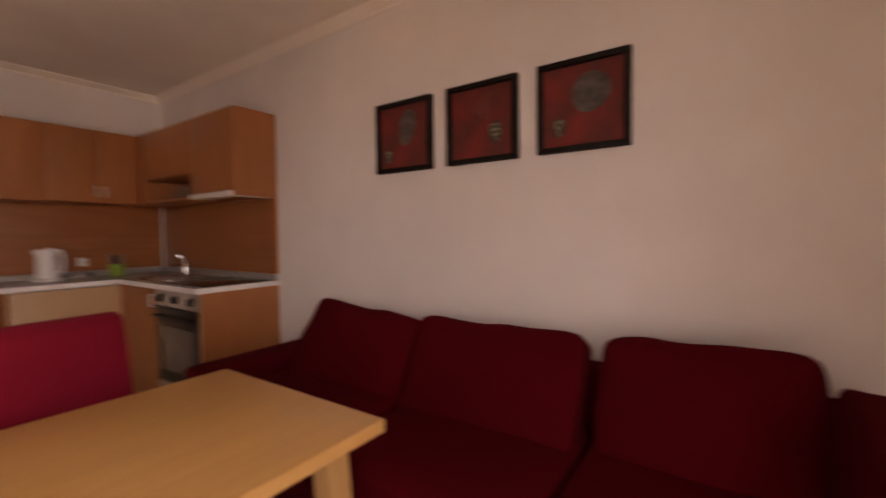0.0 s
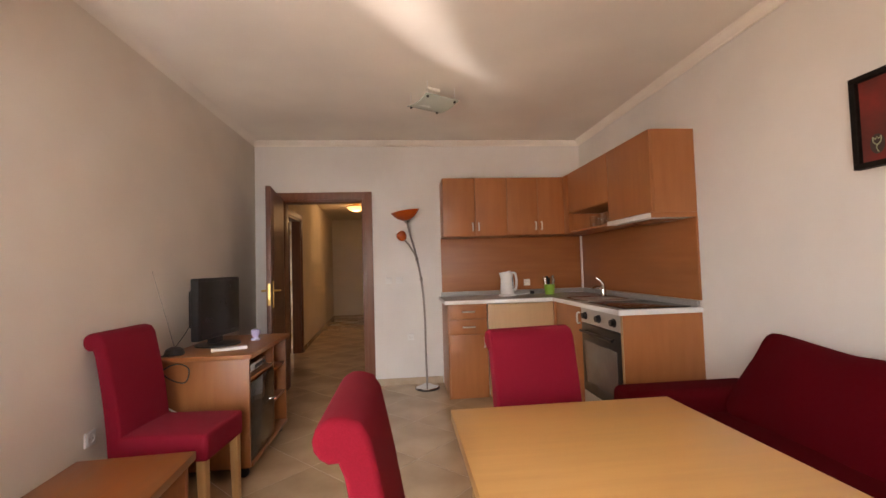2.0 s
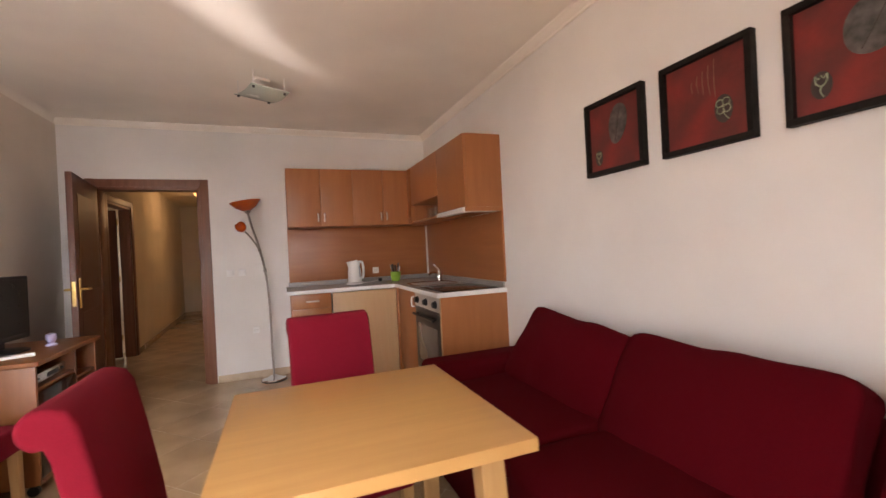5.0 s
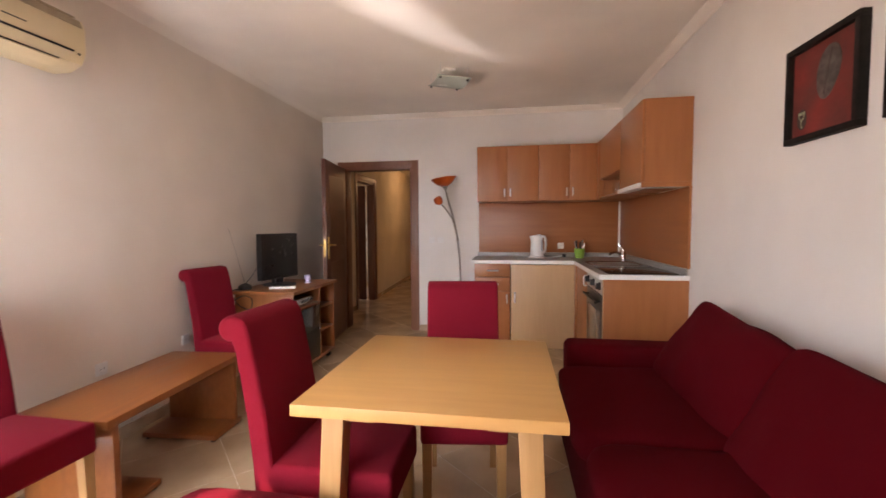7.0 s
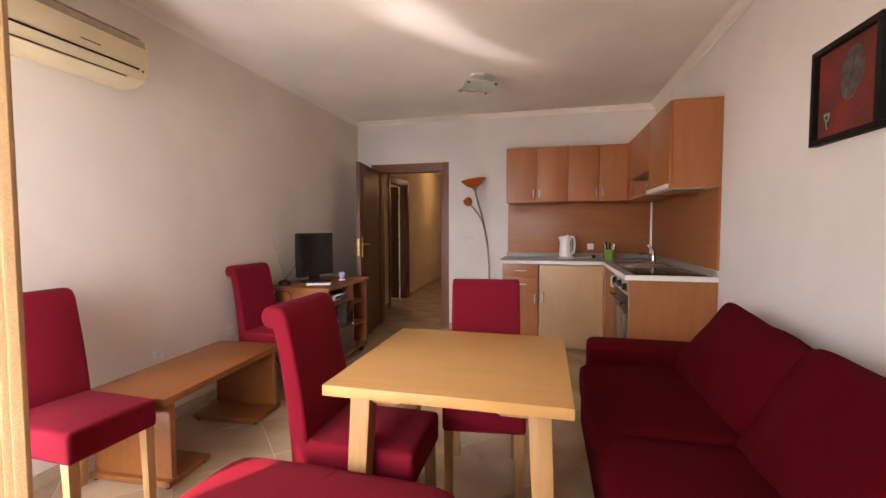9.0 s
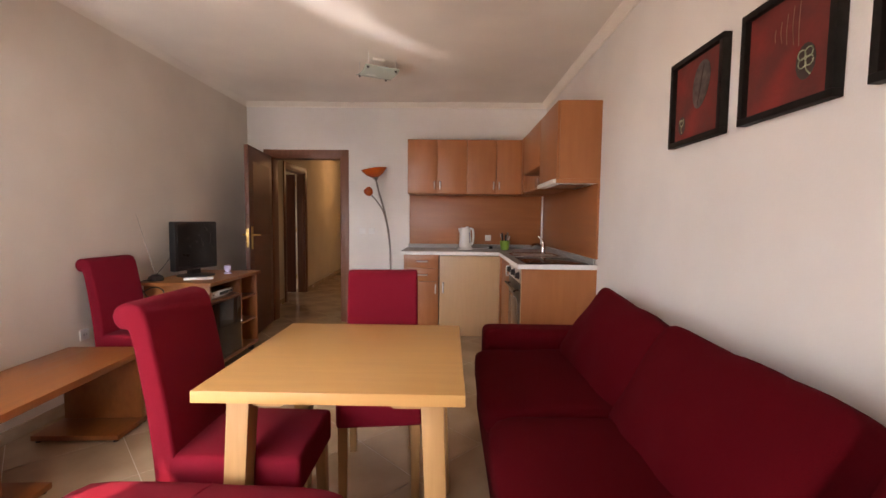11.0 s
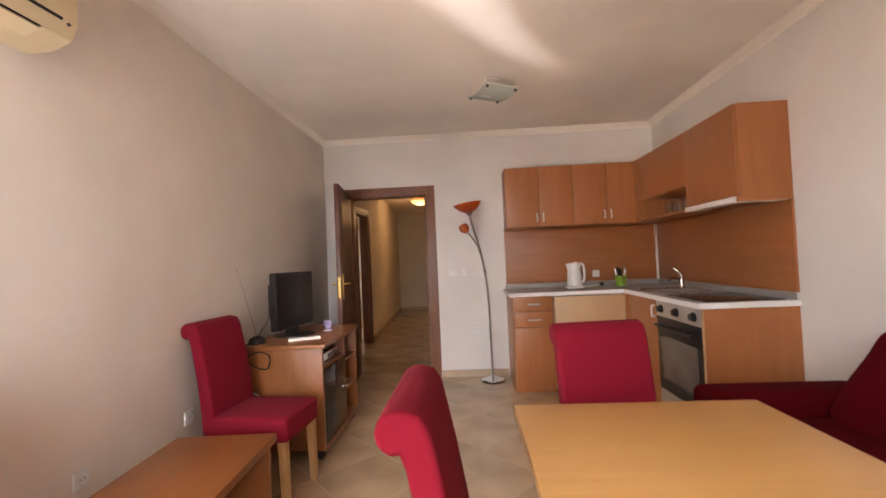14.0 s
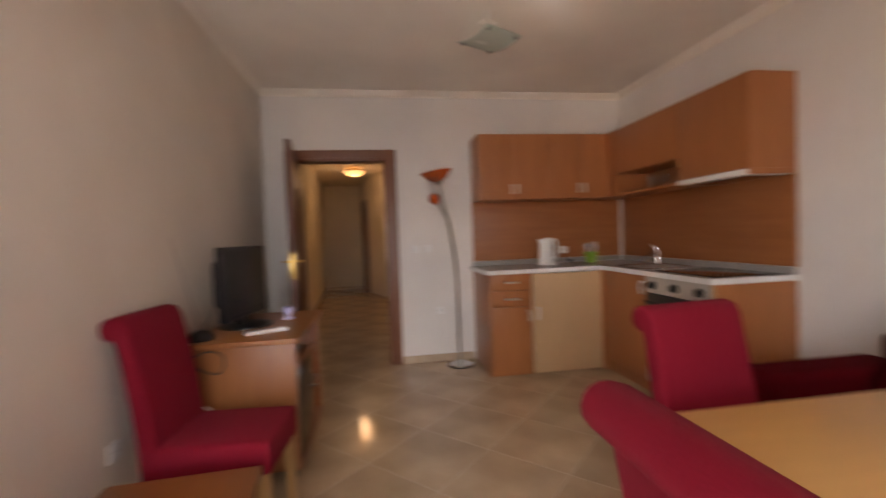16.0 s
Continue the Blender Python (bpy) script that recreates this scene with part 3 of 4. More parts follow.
# ---- sofa ----
s = thing("sofa", "long dark red fabric sofa with loose back cushions", "sofa", pose(0, 0, 0))
part("base", box(1.87, 2.74, 0.02, 2.58, 0.05, 0.33, 0.03, 3), M_sofa, s)
part("back_frame", box(2.60, 2.755, 0.02, 2.58, 0.33, 0.67, 0.045, 4), M_sofa, s)
part("armrest", box(1.90, 2.62, 2.45, 2.655, 0.30, 0.565, 0.055, 5), M_sofa, s)
part("armrest", box(1.88, 2.62, -0.06, 0.13, 0.30, 0.565, 0.055, 5), M_sofa, s)
for i, (a, c) in enumerate(((1.60, 2.43), (0.82, 1.59), (0.14, 0.81))):
    b = cushion(0.80, c - a, 0.17, 9, 7, 0.10, 0.006, i * 5 + 1)
    bmesh.ops.translate(b, verts=b.verts, vec=(2.235, (a + c) / 2, 0.405))
    part("seat_cushion", b, M_sofa, s, "", 60)
for i, (y, wid, hgt, tw, ry, x) in enumerate(((2.01, 0.77, 0.45, 5, 33, 2.485), (1.24, 0.785, 0.46, -1, 32, 2.46), (0.485, 0.62, 0.46, -1, 31, 2.48))):
    b = cushion(hgt, wid, 0.25, 16, 10, 0.45, 0.014, i * 7 + 3)
    bmesh.ops.transform(b, matrix=pose(x, y, 0.605) @ Matrix.Rotation(radians(tw), 4, "X") @ Matrix.Rotation(radians(90 + ry), 4, "Y"), verts=b.verts)
    part("back_cushion", b, M_sofa, s, "", 60)
b = cushion(0.56, 0.46, 0.2, 12, 8, 0.4, 0.012, 31)
bmesh.ops.transform(b, matrix=pose(2.27, 0.11, 0.545) @ Matrix.Rotation(radians(12), 4, "X") @ Matrix.Rotation(radians(80), 4, "X"), verts=b.verts)
part("side_cushion", b, M_sofa, s, "", 60)

# ---- low bench by the long wall ----
bn = thing("bench", "low orange wooden bench along the cream wall", "bench", pose(-0.272, 1.965, 0, 0, 0, 3.4))
part("top", box(-0.23, 0.23, -0.475, 0.475, 0.403, 0.438, 0.003), M_bench, bn)
for sg in (-1, 1):
    part("side_panel", box(-0.215, 0.215, sg * 0.42 - 0.015, sg * 0.42 + 0.015, 0.04, 0.403, 0.002), M_bench, bn)
    part("foot_board", box(-0.225, 0.225, sg * 0.33 - 0.13, sg * 0.33 + 0.13, 0.012, 0.04, 0.003), M_bench, bn)
part("back_rail", box(-0.212, -0.19, -0.405, 0.405, 0.28, 0.403, 0.002), M_bench, bn)
for y in (-0.44, -0.22, 0.22, 0.44):
    for x in (-0.2, 0.2):
        part("glide", lathe([(0, 0), (0.014, 0), (0.014, 0.013), (0, 0.013)], 10, None, pose(x, y, 0)), M_black, bn)

# ---- television stand ----
ts = thing("television_stand", "orange veneered television stand with glass door and shelves on castors", "tv stand", pose(0, 0, 0))
X0, X1, Y0, Y1 = -0.56, -0.070, 3.085, 3.86
part("top", box(X0 - 0.02, X1 + 0.025, Y0 - 0.025, Y1 + 0.02, 0.698, 0.724, 0.006, 3), M_stand, ts)
part("side_panel", box(X0, X1, Y0, Y0 + 0.02, 0.07, 0.698), M_stand, ts)
part("side_panel", box(X0, X1, Y1 - 0.02, Y1, 0.07, 0.698), M_stand, ts)
part("divider", box(X0 + 0.012, X1 - 0.004, 3.55, 3.57, 0.09, 0.698), M_stand, ts)
part("bottom", box(X0, X1 + 0.01, Y0 + 0.02, Y1 - 0.02, 0.07, 0.09), M_stand, ts)
part("back_panel", box(X0, X0 + 0.012, Y0 + 0.02, Y1 - 0.02, 0.09, 0.698, 0), M_stand, ts)
part("shelf", box(X0 + 0.012, X1 - 0.01, Y0 + 0.02, 3.55, 0.555, 0.573), M_stand, ts)
part("shelf", box(X0 + 0.012, X1 - 0.03, Y0 + 0.02, 3.55, 0.32, 0.336), M_stand, ts)
for z in (0.29, 0.5):
    part("shelf", box(X0 + 0.012, X1 - 0.01, 3.57, Y1 - 0.02, z, z + 0.018), M_stand, ts)
gd = part("glass_door", box(X1 - 0.006, X1, Y0 + 0.024, 3.546, 0.095, 0.548, 0.001), M_smoked, ts, "smoked glass door")
part("knob", lathe([(0, 0), (0.008, 0), (0.008, 0.01), (0.013, 0.016), (0.011, 0.022), (0, 0.023)], 12, None, pose(X1 + 0.001, 3.515, 0.34, 0, 90, 0)), M_chrome, gd)
for x in (X0 + 0.05, X1 - 0.05):
    for y in (Y0 + 0.05, Y1 - 0.05):
        b = lathe([(0, -0.012), (0.026, -0.012), (0.029, -0.006), (0.029, 0.006), (0.026, 0.012), (0, 0.012)], 14, None, pose(x, y, 0.029, 90, 0, 0))
        box(x - 0.012, x + 0.012, y - 0.018, y + 0.018, 0.05, 0.07, 0.002, bm=b)
        part("castor", b, M_black, ts)

# ---- television and what stands on the stand ----
tv = thing("television", "small black flat television on its foot", "television", pose(-0.405, 3.478, 0.724, 0, 0, 81.5))
part("housing", box(-0.235, 0.235, -0.02, 0.035, 0.055, 0.445, 0.012, 3), M_black, tv)
part("rear_case", prism([(0.035, 0.10), (0.085, 0.14), (0.085, 0.36), (0.035, 0.40)], "x", -0.18, 0.18, 0.01), M_black, tv)
part("screen", box(-0.212, 0.212, -0.0225, -0.019, 0.098, 0.425, 0.001), M_screen, tv)
part("speaker_bar", box(-0.20, 0.20, -0.0245, -0.02, 0.062, 0.085, 0.002), M_black, tv)
part("neck", box(-0.05, 0.05, -0.005, 0.045, 0.012, 0.07, 0.006), M_black, tv)
part("foot", lathe([(0, 0.0), (0.14, 0.0), (0.138, 0.008), (0.06, 0.016), (0, 0.018)], 28), M_black, tv)

r = thing("remote_control", "white remote control lying before the television", "remote control", pose(-0.24, 3.24, 0.724, 0, 0, 24))
part("body", box(-0.10, 0.10, -0.024, 0.024, 0, 0.018, 0.006, 3), M_white, r)
part("keypad", box(-0.07, 0.06, -0.015, 0.015, 0.0175, 0.0192, 0.001, 1), material("grey_keys", (0.45, 0.45, 0.45), (0.3, 0.3, 0.3), 0.5, scale=90), r)

dv = thing("dvd_player", "silver disc player on the upper shelf of the stand", "dvd player", pose(-0.26, 3.315, 0.573))
part("case", box(-0.15, 0.14, -0.19, 0.19, 0.006, 0.062, 0.004), M_steel, dv)
part("front_panel", box(0.14, 0.156, -0.19, 0.19, 0.006, 0.062, 0.003), M_steel, dv)
part("display", box(0.1555, 0.158, -0.03, 0.10, 0.022, 0.046, 0.001, 1), M_screen, dv)
part("button", lathe([(0, 0), (0.009, 0), (0.008, 0.005), (0, 0.005)], 12, None, pose(0.156, 0.145, 0.034, 0, 90, 0)), M_black, dv)
part("button", lathe([(0, 0), (0.006, 0), (0.005, 0.004), (0, 0.004)], 12, None, pose(0.156, -0.12, 0.034, 0, 90, 0)), M_black, dv)
for x in (-0.12, 0.11):
    for y in (-0.15, 0.15):
        part("foot", lathe([(0, 0), (0.012, 0), (0.012, 0.007), (0, 0.007)], 10, None, pose(x, y, 0)), M_black, dv)

an = thing("antenna", "black indoor antenna with a thin tilted rod", "antenna", pose(-0.52, 3.16, 0.724))
part("base", lathe([(0, 0), (0.052, 0), (0.054, 0.012), (0.045, 0.035), (0.02, 0.048), (0, 0.05)], 20), M_black, an)
part("rod", tube([(0, 0, 0.045), (-0.03, -0.02, 0.2), (-0.09, -0.06, 0.50)], [0.003, 0.0018, 0.001], 6), M_silverpole, an)
part("rod", tube([(0.005, 0, 0.045), (0.03, 0.06, 0.11), (0.05, 0.12, 0.19)], [0.003, 0.0025, 0.002], 6), M_black, an)
cp = thing("ornament", "small pale lilac glass ornament beside the television", "ornament", pose(-0.205, 3.60, 0.724))
M_lilac = material("lilac_glass", (0.60, 0.58, 0.78), (0.45, 0.42, 0.66), 0.15, scale=20, bump=0.05)
part("body", lathe([(0, 0), (0.03, 0), (0.033, 0.008), (0.018, 0.02), (0.03, 0.045), (0.028, 0.07), (0.01, 0.078), (0, 0.078)], 16), M_lilac, cp)
cb = thing("power_cable", "grey mains cable hanging beside the stand", "cable", pose(0.045, 0, -0.012))
part("lead", tube(smooth_line([(-0.56, 3.10, 0.75), (-0.60, 3.045, 0.735), (-0.55, 3.038, 0.64), (-0.45, 3.040, 0.60), (-0.43, 3.042, 0.68), (-0.52, 3.045, 0.70), (-0.64, 3.03, 0.60), (-0.69, 2.99, 0.40)], 5), 0.004, 6), M_black, cb)
part("lead", tube(smooth_line([(-0.62, 3.035, 0.52), (-0.56, 3.03, 0.48), (-0.46, 3.035, 0.41), (-0.42, 3.04, 0.30), (-0.5, 3.03, 0.05)], 5), 0.005, 6), M_white, cb)


# ---- wall fittings ----
def socket(name, label, m, kind="socket"):
    """A round-holed plate; local z points out of the wall."""
    w = thing(name, label, "socket" if kind == "socket" else "light switch", m)
    part("plate", box(-0.034, 0.034, -0.034, 0.034, 0, 0.010, 0.0049, 3), M_white, w)
    if kind == "socket":
        part("well", lathe([(0.021, 0.009), (0.024, 0.013), (0.021, 0.013), (0.018, 0.0105), (0, 0.0105)], 20), M_white, w)
        for x in (-0.0095, 0.0095):
            part("contact", lathe([(0, 0.0104), (0.003, 0.0112), (0, 0.0113)], 8, None, pose(x, 0, 0)), M_black, w)
    else:
        part("rocker", box(-0.024, 0.024, -0.024, 0.024, 0.009, 0.0145, 0.003), M_white, w)
    return w


socket("wall_socket", "white power socket above the bench", pose(XL, 2.035, 0.447, 90, 0, 90))
socket("wall_socket", "white power socket behind the red chair", pose(XL, 2.645, 0.45, 90, 0, 90))
socket("wall_socket", "white power socket low on the end wall", pose(0.898, YF, 0.483, 90, 0, 0))
socket("light_switch", "white rocker switch beside the hall door", pose(0.686, YF, 1.068, 90, 0, 0), "switch")
socket("light_switch", "white rocker switch beside the hall door", pose(0.793, YF, 1.068, 90, 0, 0), "switch")

# ---- floor lamp ----
fl = thing("floor_lamp", "curved silver floor lamp with an orange glass bowl", "floor lamp", pose(1.045, 4.735, 0))
part("base_rim", lathe([(0.05, 0), (0.119, 0), (0.121, 0.004), (0.1205, 0.010), (0.05, 0.010)], 32), M_black, fl, "black rubber rim")
part("base", lathe([(0, 0.010), (0.118, 0.0102), (0.119, 0.014), (0.114, 0.022), (0.06, 0.034), (0.022, 0.05), (0, 0.052)], 32), M_chrome, fl)
stem = smooth_line([(0, 0, 0.045), (-0.005, 0, 0.3), (-0.008, -0.005, 0.75), (-0.035, -0.02, 1.08), (-0.085, -0.05, 1.34), (-0.13, -0.07, 1.5), (-0.160, -0.085, 1.64)], 5)
part("stem", tube(stem, 0.0105, 8), M_silverpole, fl)
part("stem_branch", tube(smooth_line([(-0.035, -0.025, 1.08), (-0.075, -0.08, 1.28), (-0.14, -0.15, 1.40), (-0.185, -0.19, 1.455)], 5), 0.008, 8), M_silverpole, fl)
for z, x, y in ((1.08, -0.035, -0.022), (1.28, -0.073, -0.05)):
    part("collar", lathe([(0, 0), (0.014, 0.002), (0.016, 0.02), (0.012, 0.04), (0, 0.042)], 12, None, pose(x, y, z - 0.02)), M_silverpole, fl)
part("shade", lathe([(0.0, 0.0), (0.04, 0.006), (0.09, 0.035), (0.135, 0.085), (0.140, 0.092), (0.133, 0.09), (0.085, 0.045), (0.035, 0.016), (0.0, 0.012)], 32, None, pose(-0.163, -0.087, 1.655, 0, -9, 0)), M_orange, fl, "orange glass bowl shade")
part("shade_cup", lathe([(0.009, -0.02), (0.02, -0.015), (0.034, 0.006), (0.03, 0.010), (0.0, 0.010)], 16, None, pose(-0.161, -0.086, 1.65, 0, -8, 0)), M_silverpole, fl)
part("bud_shade", lathe([(0, 0), (0.024, 0.004), (0.044, 0.03), (0.048, 0.06), (0.036, 0.086), (0.032, 0.084), (0.043, 0.06), (0.038, 0.03), (0.02, 0.009), (0, 0.008)], 20, None, pose(-0.19, -0.195, 1.46, 18, -34, 0)), M_orange, fl, "small orange glass bud shade")

# ---- glass ceiling light ----
cl = thing("ceiling_light", "square curved frosted glass plate light under the ceiling", "ceiling light", pose(1.085, 3.585, ZC - 0.038, 0, 0, 28))
b = bmesh.new()
bmesh.ops.create_grid(b, x_segments=12, y_segments=12, size=0.14)
for v in b.verts:
    v.co.z = -0.092 + 0.022 * (v.co.y / 0.14) ** 2
r_ = bmesh.ops.extrude_face_region(b, geom=list(b.faces))
bmesh.ops.translate(b, verts=[g for g in r_["geom"] if isinstance(g, bmesh.types.BMVert)], vec=(0, 0, 0.006))
part("glass_plate", b, M_lampglass, cl)
part("mount", box(-0.05, 0.05, -0.03, 0.03, 0.018, 0.037, 0.003), M_ceil, cl)
part("bulb", lathe([(0, -0.02), (0.014, -0.022), (0.022, -0.05), (0.016, -0.075), (0, -0.08)], 14), M_white, cl)
for x in (-0.115, 0.115):
    for y in (-0.12, 0.12):
        part("clip", lathe([(0, -0.088), (0.009, -0.087), (0.010, -0.074), (0.003, -0.070), (0, -0.069)], 12, None, pose(x, y, 0)), M_black, cl)
        part("spacer", lathe([(0, -0.070), (0.0025, -0.070), (0.0025, 0.037), (0, 0.037)], 8, None, pose(x, y, 0)), M_white, cl)

# ---- air conditioner ----
ac = thing("air_conditioner", "aged cream wall air conditioner with dark vent slots", "air conditioner", pose(XL, 1.455, 1.98))
prof = [(0.001, 0.0), (0.10, 0.0), (0.165, 0.03), (0.19, 0.085), (0.19, 0.20), (0.175, 0.235), (0.12, 0.25), (0.001, 0.25)]
part("body", prism(prof, "y", -0.42, 0.42, 0.012, 3), M_cream, ac)
part("intake_grille", prism([(0.186, 0.196), (0.193, 0.196), (0.180, 0.232), (0.172, 0.232)], "y", -0.40, 0.40), M_creamdk, ac)
for k in range(7):
    part("grille_slat", box(0.04 + k * 0.018, 0.047 + k * 0.018, -0.40, 0.40, 0.248, 0.256, 0.001, 1), M_creamdk, ac)
part("vent_slot", prism([(0.180, 0.074), (0.184, 0.082), (0.192, 0.0815), (0.188, 0.0735)], "y", -0.40, 0.36), M_black, ac)
part("vent_flap", prism([(0.108, 0.002), (0.160, 0.026), (0.162, 0.021), (0.112, -0.004)], "y", -0.37, 0.31), M_cream, ac)
part("flap_gap", prism([(0.158, 0.029), (0.163, 0.0325), (0.167, 0.029), (0.162, 0.0255)], "y", -0.38, 0.31), M_black, ac)
part("name_plate", box(0.1895, 0.1915, 0.07, 0.16, 0.118, 0.123, 0), M_black, ac)
part("indicator", lathe([(0, 0), (0.006, 0), (0.005, 0.004), (0, 0.004)], 10, None, pose(0.184, 0.385, 0.072, 0, 90, 0)), M_black, ac)

# ---- curtain by the balcony door ----
cu = thing("curtain", "beige fabric curtain gathered beside the balcony door", "curtain", pose(0.15, 0, 0))
pts = []
n = 120
for i in range(n + 1):
    u = i / n
    pts.append((-0.16 + 0.21 * u, 0.85 + 0.022 * math.sin(u * 2 * math.pi * 5.5) + 0.006 * math.sin(u * 31)))
b = bmesh.new()
cols = []
for zi in range(13):
    z = 0.03 + (2.42 - 0.03) * zi / 12
    k = 1 - 0.12 * zi / 12
    cols.append([b.verts.new((-0.055 + (x + 0.055) * (0.96 + 0.04 * k), 0.85 + (y - 0.85) * k, z)) for x, y in pts])
for p, q in zip(cols, cols[1:]):
    for i in range(n):
        b.faces.new((p[i], p[i + 1], q[i + 1], q[i]))
r_ = bmesh.ops.extrude_face_region(b, geom=list(b.faces))
bmesh.ops.translate(b, verts=[g for g in r_["geom"] if isinstance(g, bmesh.types.BMVert)], vec=(0, 0.002, 0))
part("cloth", b, M_curtain, cu, "", 70)
part("rail", tube([(-0.75, 0.85, 2.435), (0.1, 0.85, 2.435)], 0.012, 10), M_leg, cu)
for x in (-0.7, -0.1):
    part("bracket", box(x - 0.01, x + 0.01, 0.781, 0.86, 2.43, 2.45, 0.002), M_leg, cu)


# ---- pictures ----
def sprig(kind, cy, cz, z):
    """Thin painted outlines of a flower: a tulip on a stalk, or four round leaves."""
    x = -0.0172
    if kind == "clover":
        b = tube(smooth_line([(x, cy, cz), (x, cy - 0.1 * z, cz - 0.6 * z), (x, cy - 0.5 * z, cz - 1.1 * z)], 4), 0.0022, 6)
        for a in (40, 130, 220, 310):
            oy, oz = cy + 0.45 * z * math.cos(radians(a)), cz + 0.25 * z + 0.45 * z * math.sin(radians(a))
            tube([(x, oy + 0.36 * z * math.cos(radians(k)), oz + 0.36 * z * math.sin(radians(k))) for k in range(0, 361, 30)], 0.0022, 6, b)
        return b
    b = tube(smooth_line([(x, cy, cz - 0.1 * z), (x, cy + 0.1 * z, cz - 0.6 * z), (x, cy - 0.15 * z, cz - 1.15 * z)], 4), 0.0022, 6)
    cup = [(x, cy + 0.5 * z, cz + z), (x, cy + 0.45 * z, cz + 0.3 * z), (x, cy, cz - 0.1 * z), (x, cy - 0.45 * z, cz + 0.3 * z), (x, cy - 0.5 * z, cz + z)]
    tube(smooth_line(cup, 4), 0.0024, 6, b)
    return tube([cup[0], (x, cy + 0.2 * z, cz + 0.6 * z), (x, cy, cz + 0.95 * z), (x, cy - 0.2 * z, cz + 0.6 * z), cup[-1]], 0.0022, 6, b)


def picture(yc, leaf, flower, label, streaks=0):
    p = thing("picture", label, "picture", pose(XR, yc, 1.743), "three framed pictures")
    h, f = 0.193, 0.024
    for y0, y1, z0, z1 in ((-h, h, h - f, h), (-h, h, -h, -h + f), (-h, -h + f, -h + f, h - f), (h - f, h, -h + f, h - f)):
        part("frame_bar", box(-0.036, -0.002, y0, y1, z0, z1, 0.002), M_picframe, p)
    canvas = part("canvas", box(-0.016, -0.003, -h + f, h - f, -h + f, h - f, 0), M_canvas, p, "red painted canvas")
    if leaf:
        cy, cz, ry, rz, lean = leaf
        poly = []
        for i in range(40):
            a = 2 * math.pi * i / 40
            u, v = ry * (1 + 0.12 * math.sin(a)) * math.cos(a), rz * math.sin(a)
            poly.append((cy + u * math.cos(lean) - v * math.sin(lean), cz + u * math.sin(lean) + v * math.cos(lean)))
        part("painted_leaf", prism(poly, "x", -0.0178, -0.0158), M_motif, canvas, "grey painted leaf")
        rib = [(-0.0182, cy + t * rz * -math.sin(lean), cz + t * rz * math.cos(lean)) for t in (-0.85, 0, 0.85)]
        part("leaf_rib", tube(rib, 0.0018, 5), M_dkmotif, canvas)
    for k in range(streaks):
        y = -0.045 + 0.024 * k
        part("painted_streak", tube(smooth_line([(-0.0162, y, 0.145 - 0.014 * k), (-0.0162, y + 0.003, 0.07), (-0.0162, y - 0.004 * (k % 2), 0.0 + 0.012 * k)], 4), 0.0013, 5), M_streak, canvas)
    cy, cz, sz, kind = flower
    part("painted_patch", prism([(cy + sz * 0.9 * math.cos(radians(a)), cz + sz * 1.35 * math.sin(radians(a))) for a in range(0, 360, 20)], "x", -0.0172, -0.0158), M_dkmotif, canvas)
    part("painted_flower", sprig(kind, cy, cz, sz), M_motif2, canvas, "pale green painted flower")
    return p


M_streak = material("pale_scratches", (0.30, 0.17, 0.11), (0.22, 0.10, 0.07), 0.8, scale=30, bump=0.1)
picture(1.906, (-0.025, 0.045, 0.058, 0.098, 0.22), (0.112, -0.10, 0.030, "tulip"), "black framed red painting with a grey leaf and tulip")
picture(1.420, None, (-0.075, -0.055, 0.040, "clover"), "black framed red painting with a pale green four-leaf flower", 5)
picture(0.935, (-0.035, 0.045, 0.078, 0.085, 0.5), (0.10, -0.085, 0.032, "tulip"), "black framed red painting with a large grey leaf")

# ---- kitchen ----
YU, XU = 4.59, 2.455       # fronts of the wall units
YW, XW = 4.285, 2.195      # edges of the worktop
YD, XD = 4.315, 2.225      # fronts of the base units


def bar_handle(parent, p0, p1, out, r=0.0075):
    """A slim arched pull between two points of a front."""
    a, c, o = Vector(p0), Vector(p1), Vector(out)
    b = tube(smooth_line([a, a + o * 0.8, a.lerp(c, 0.3) + o, a.lerp(c, 0.7) + o, c + o * 0.8, c], 4), r, 8)
    return part("handle", b, M_satin, parent)


def wall_unit(x0, x1, label, hx):
    u = thing("wall_cabinet", label, "cabinet", pose(0, 0, 0), "wall cabinets")
    part("body", box(x0 + 0.001, x1 - 0.001, YU + 0.02, YF - 0.001, 1.485, 2.062, 0.001), M_wood, u)
    n = len(hx)
    for i, side in enumerate(hx):
        a, c = x0 + (x1 - x0) * i / n, x0 + (x1 - x0) * (i + 1) / n
        d = part("door", box(a + 0.002, c - 0.002, YU, YU + 0.018, 1.488, 2.059, 0.002), M_wood, u)
        x = c - 0.03 if side > 0 else a + 0.03
        bar_handle(d, (x, YU, 1.54), (x, YU, 1.61), (0, -0.022, 0))
    return u


wall_unit(1.235, 1.875, "cherry veneered two-door wall cabinet above the worktop", (1, -1))
wall_unit(1.875, 2.50, "cherry veneered two-door wall cabinet beside the corner", (1, -1))
u = thing("wall_cabinet", "cherry corner wall cabinet with an open glass shelf niche", "cabinet", pose(0, 0, 0), "wall cabinets")
b = box(2.501, XR - 0.001, 4.47, YF - 0.001, 1.485, 2.062, 0.001)
box(XU + 0.02, XR - 0.001, 3.682, 4.468, 1.672, 2.062, 0.001, bm=b)
part("body", b, M_wood, u)
part("door", box(XU, XU + 0.018, 3.684, 4.466, 1.675, 2.059, 0.002), M_wood, u)
part("corner_panel", box(XU, 2.4995, 4.47, YU + 0.001, 1.485, 2.062, 0.001), M_wood, u)
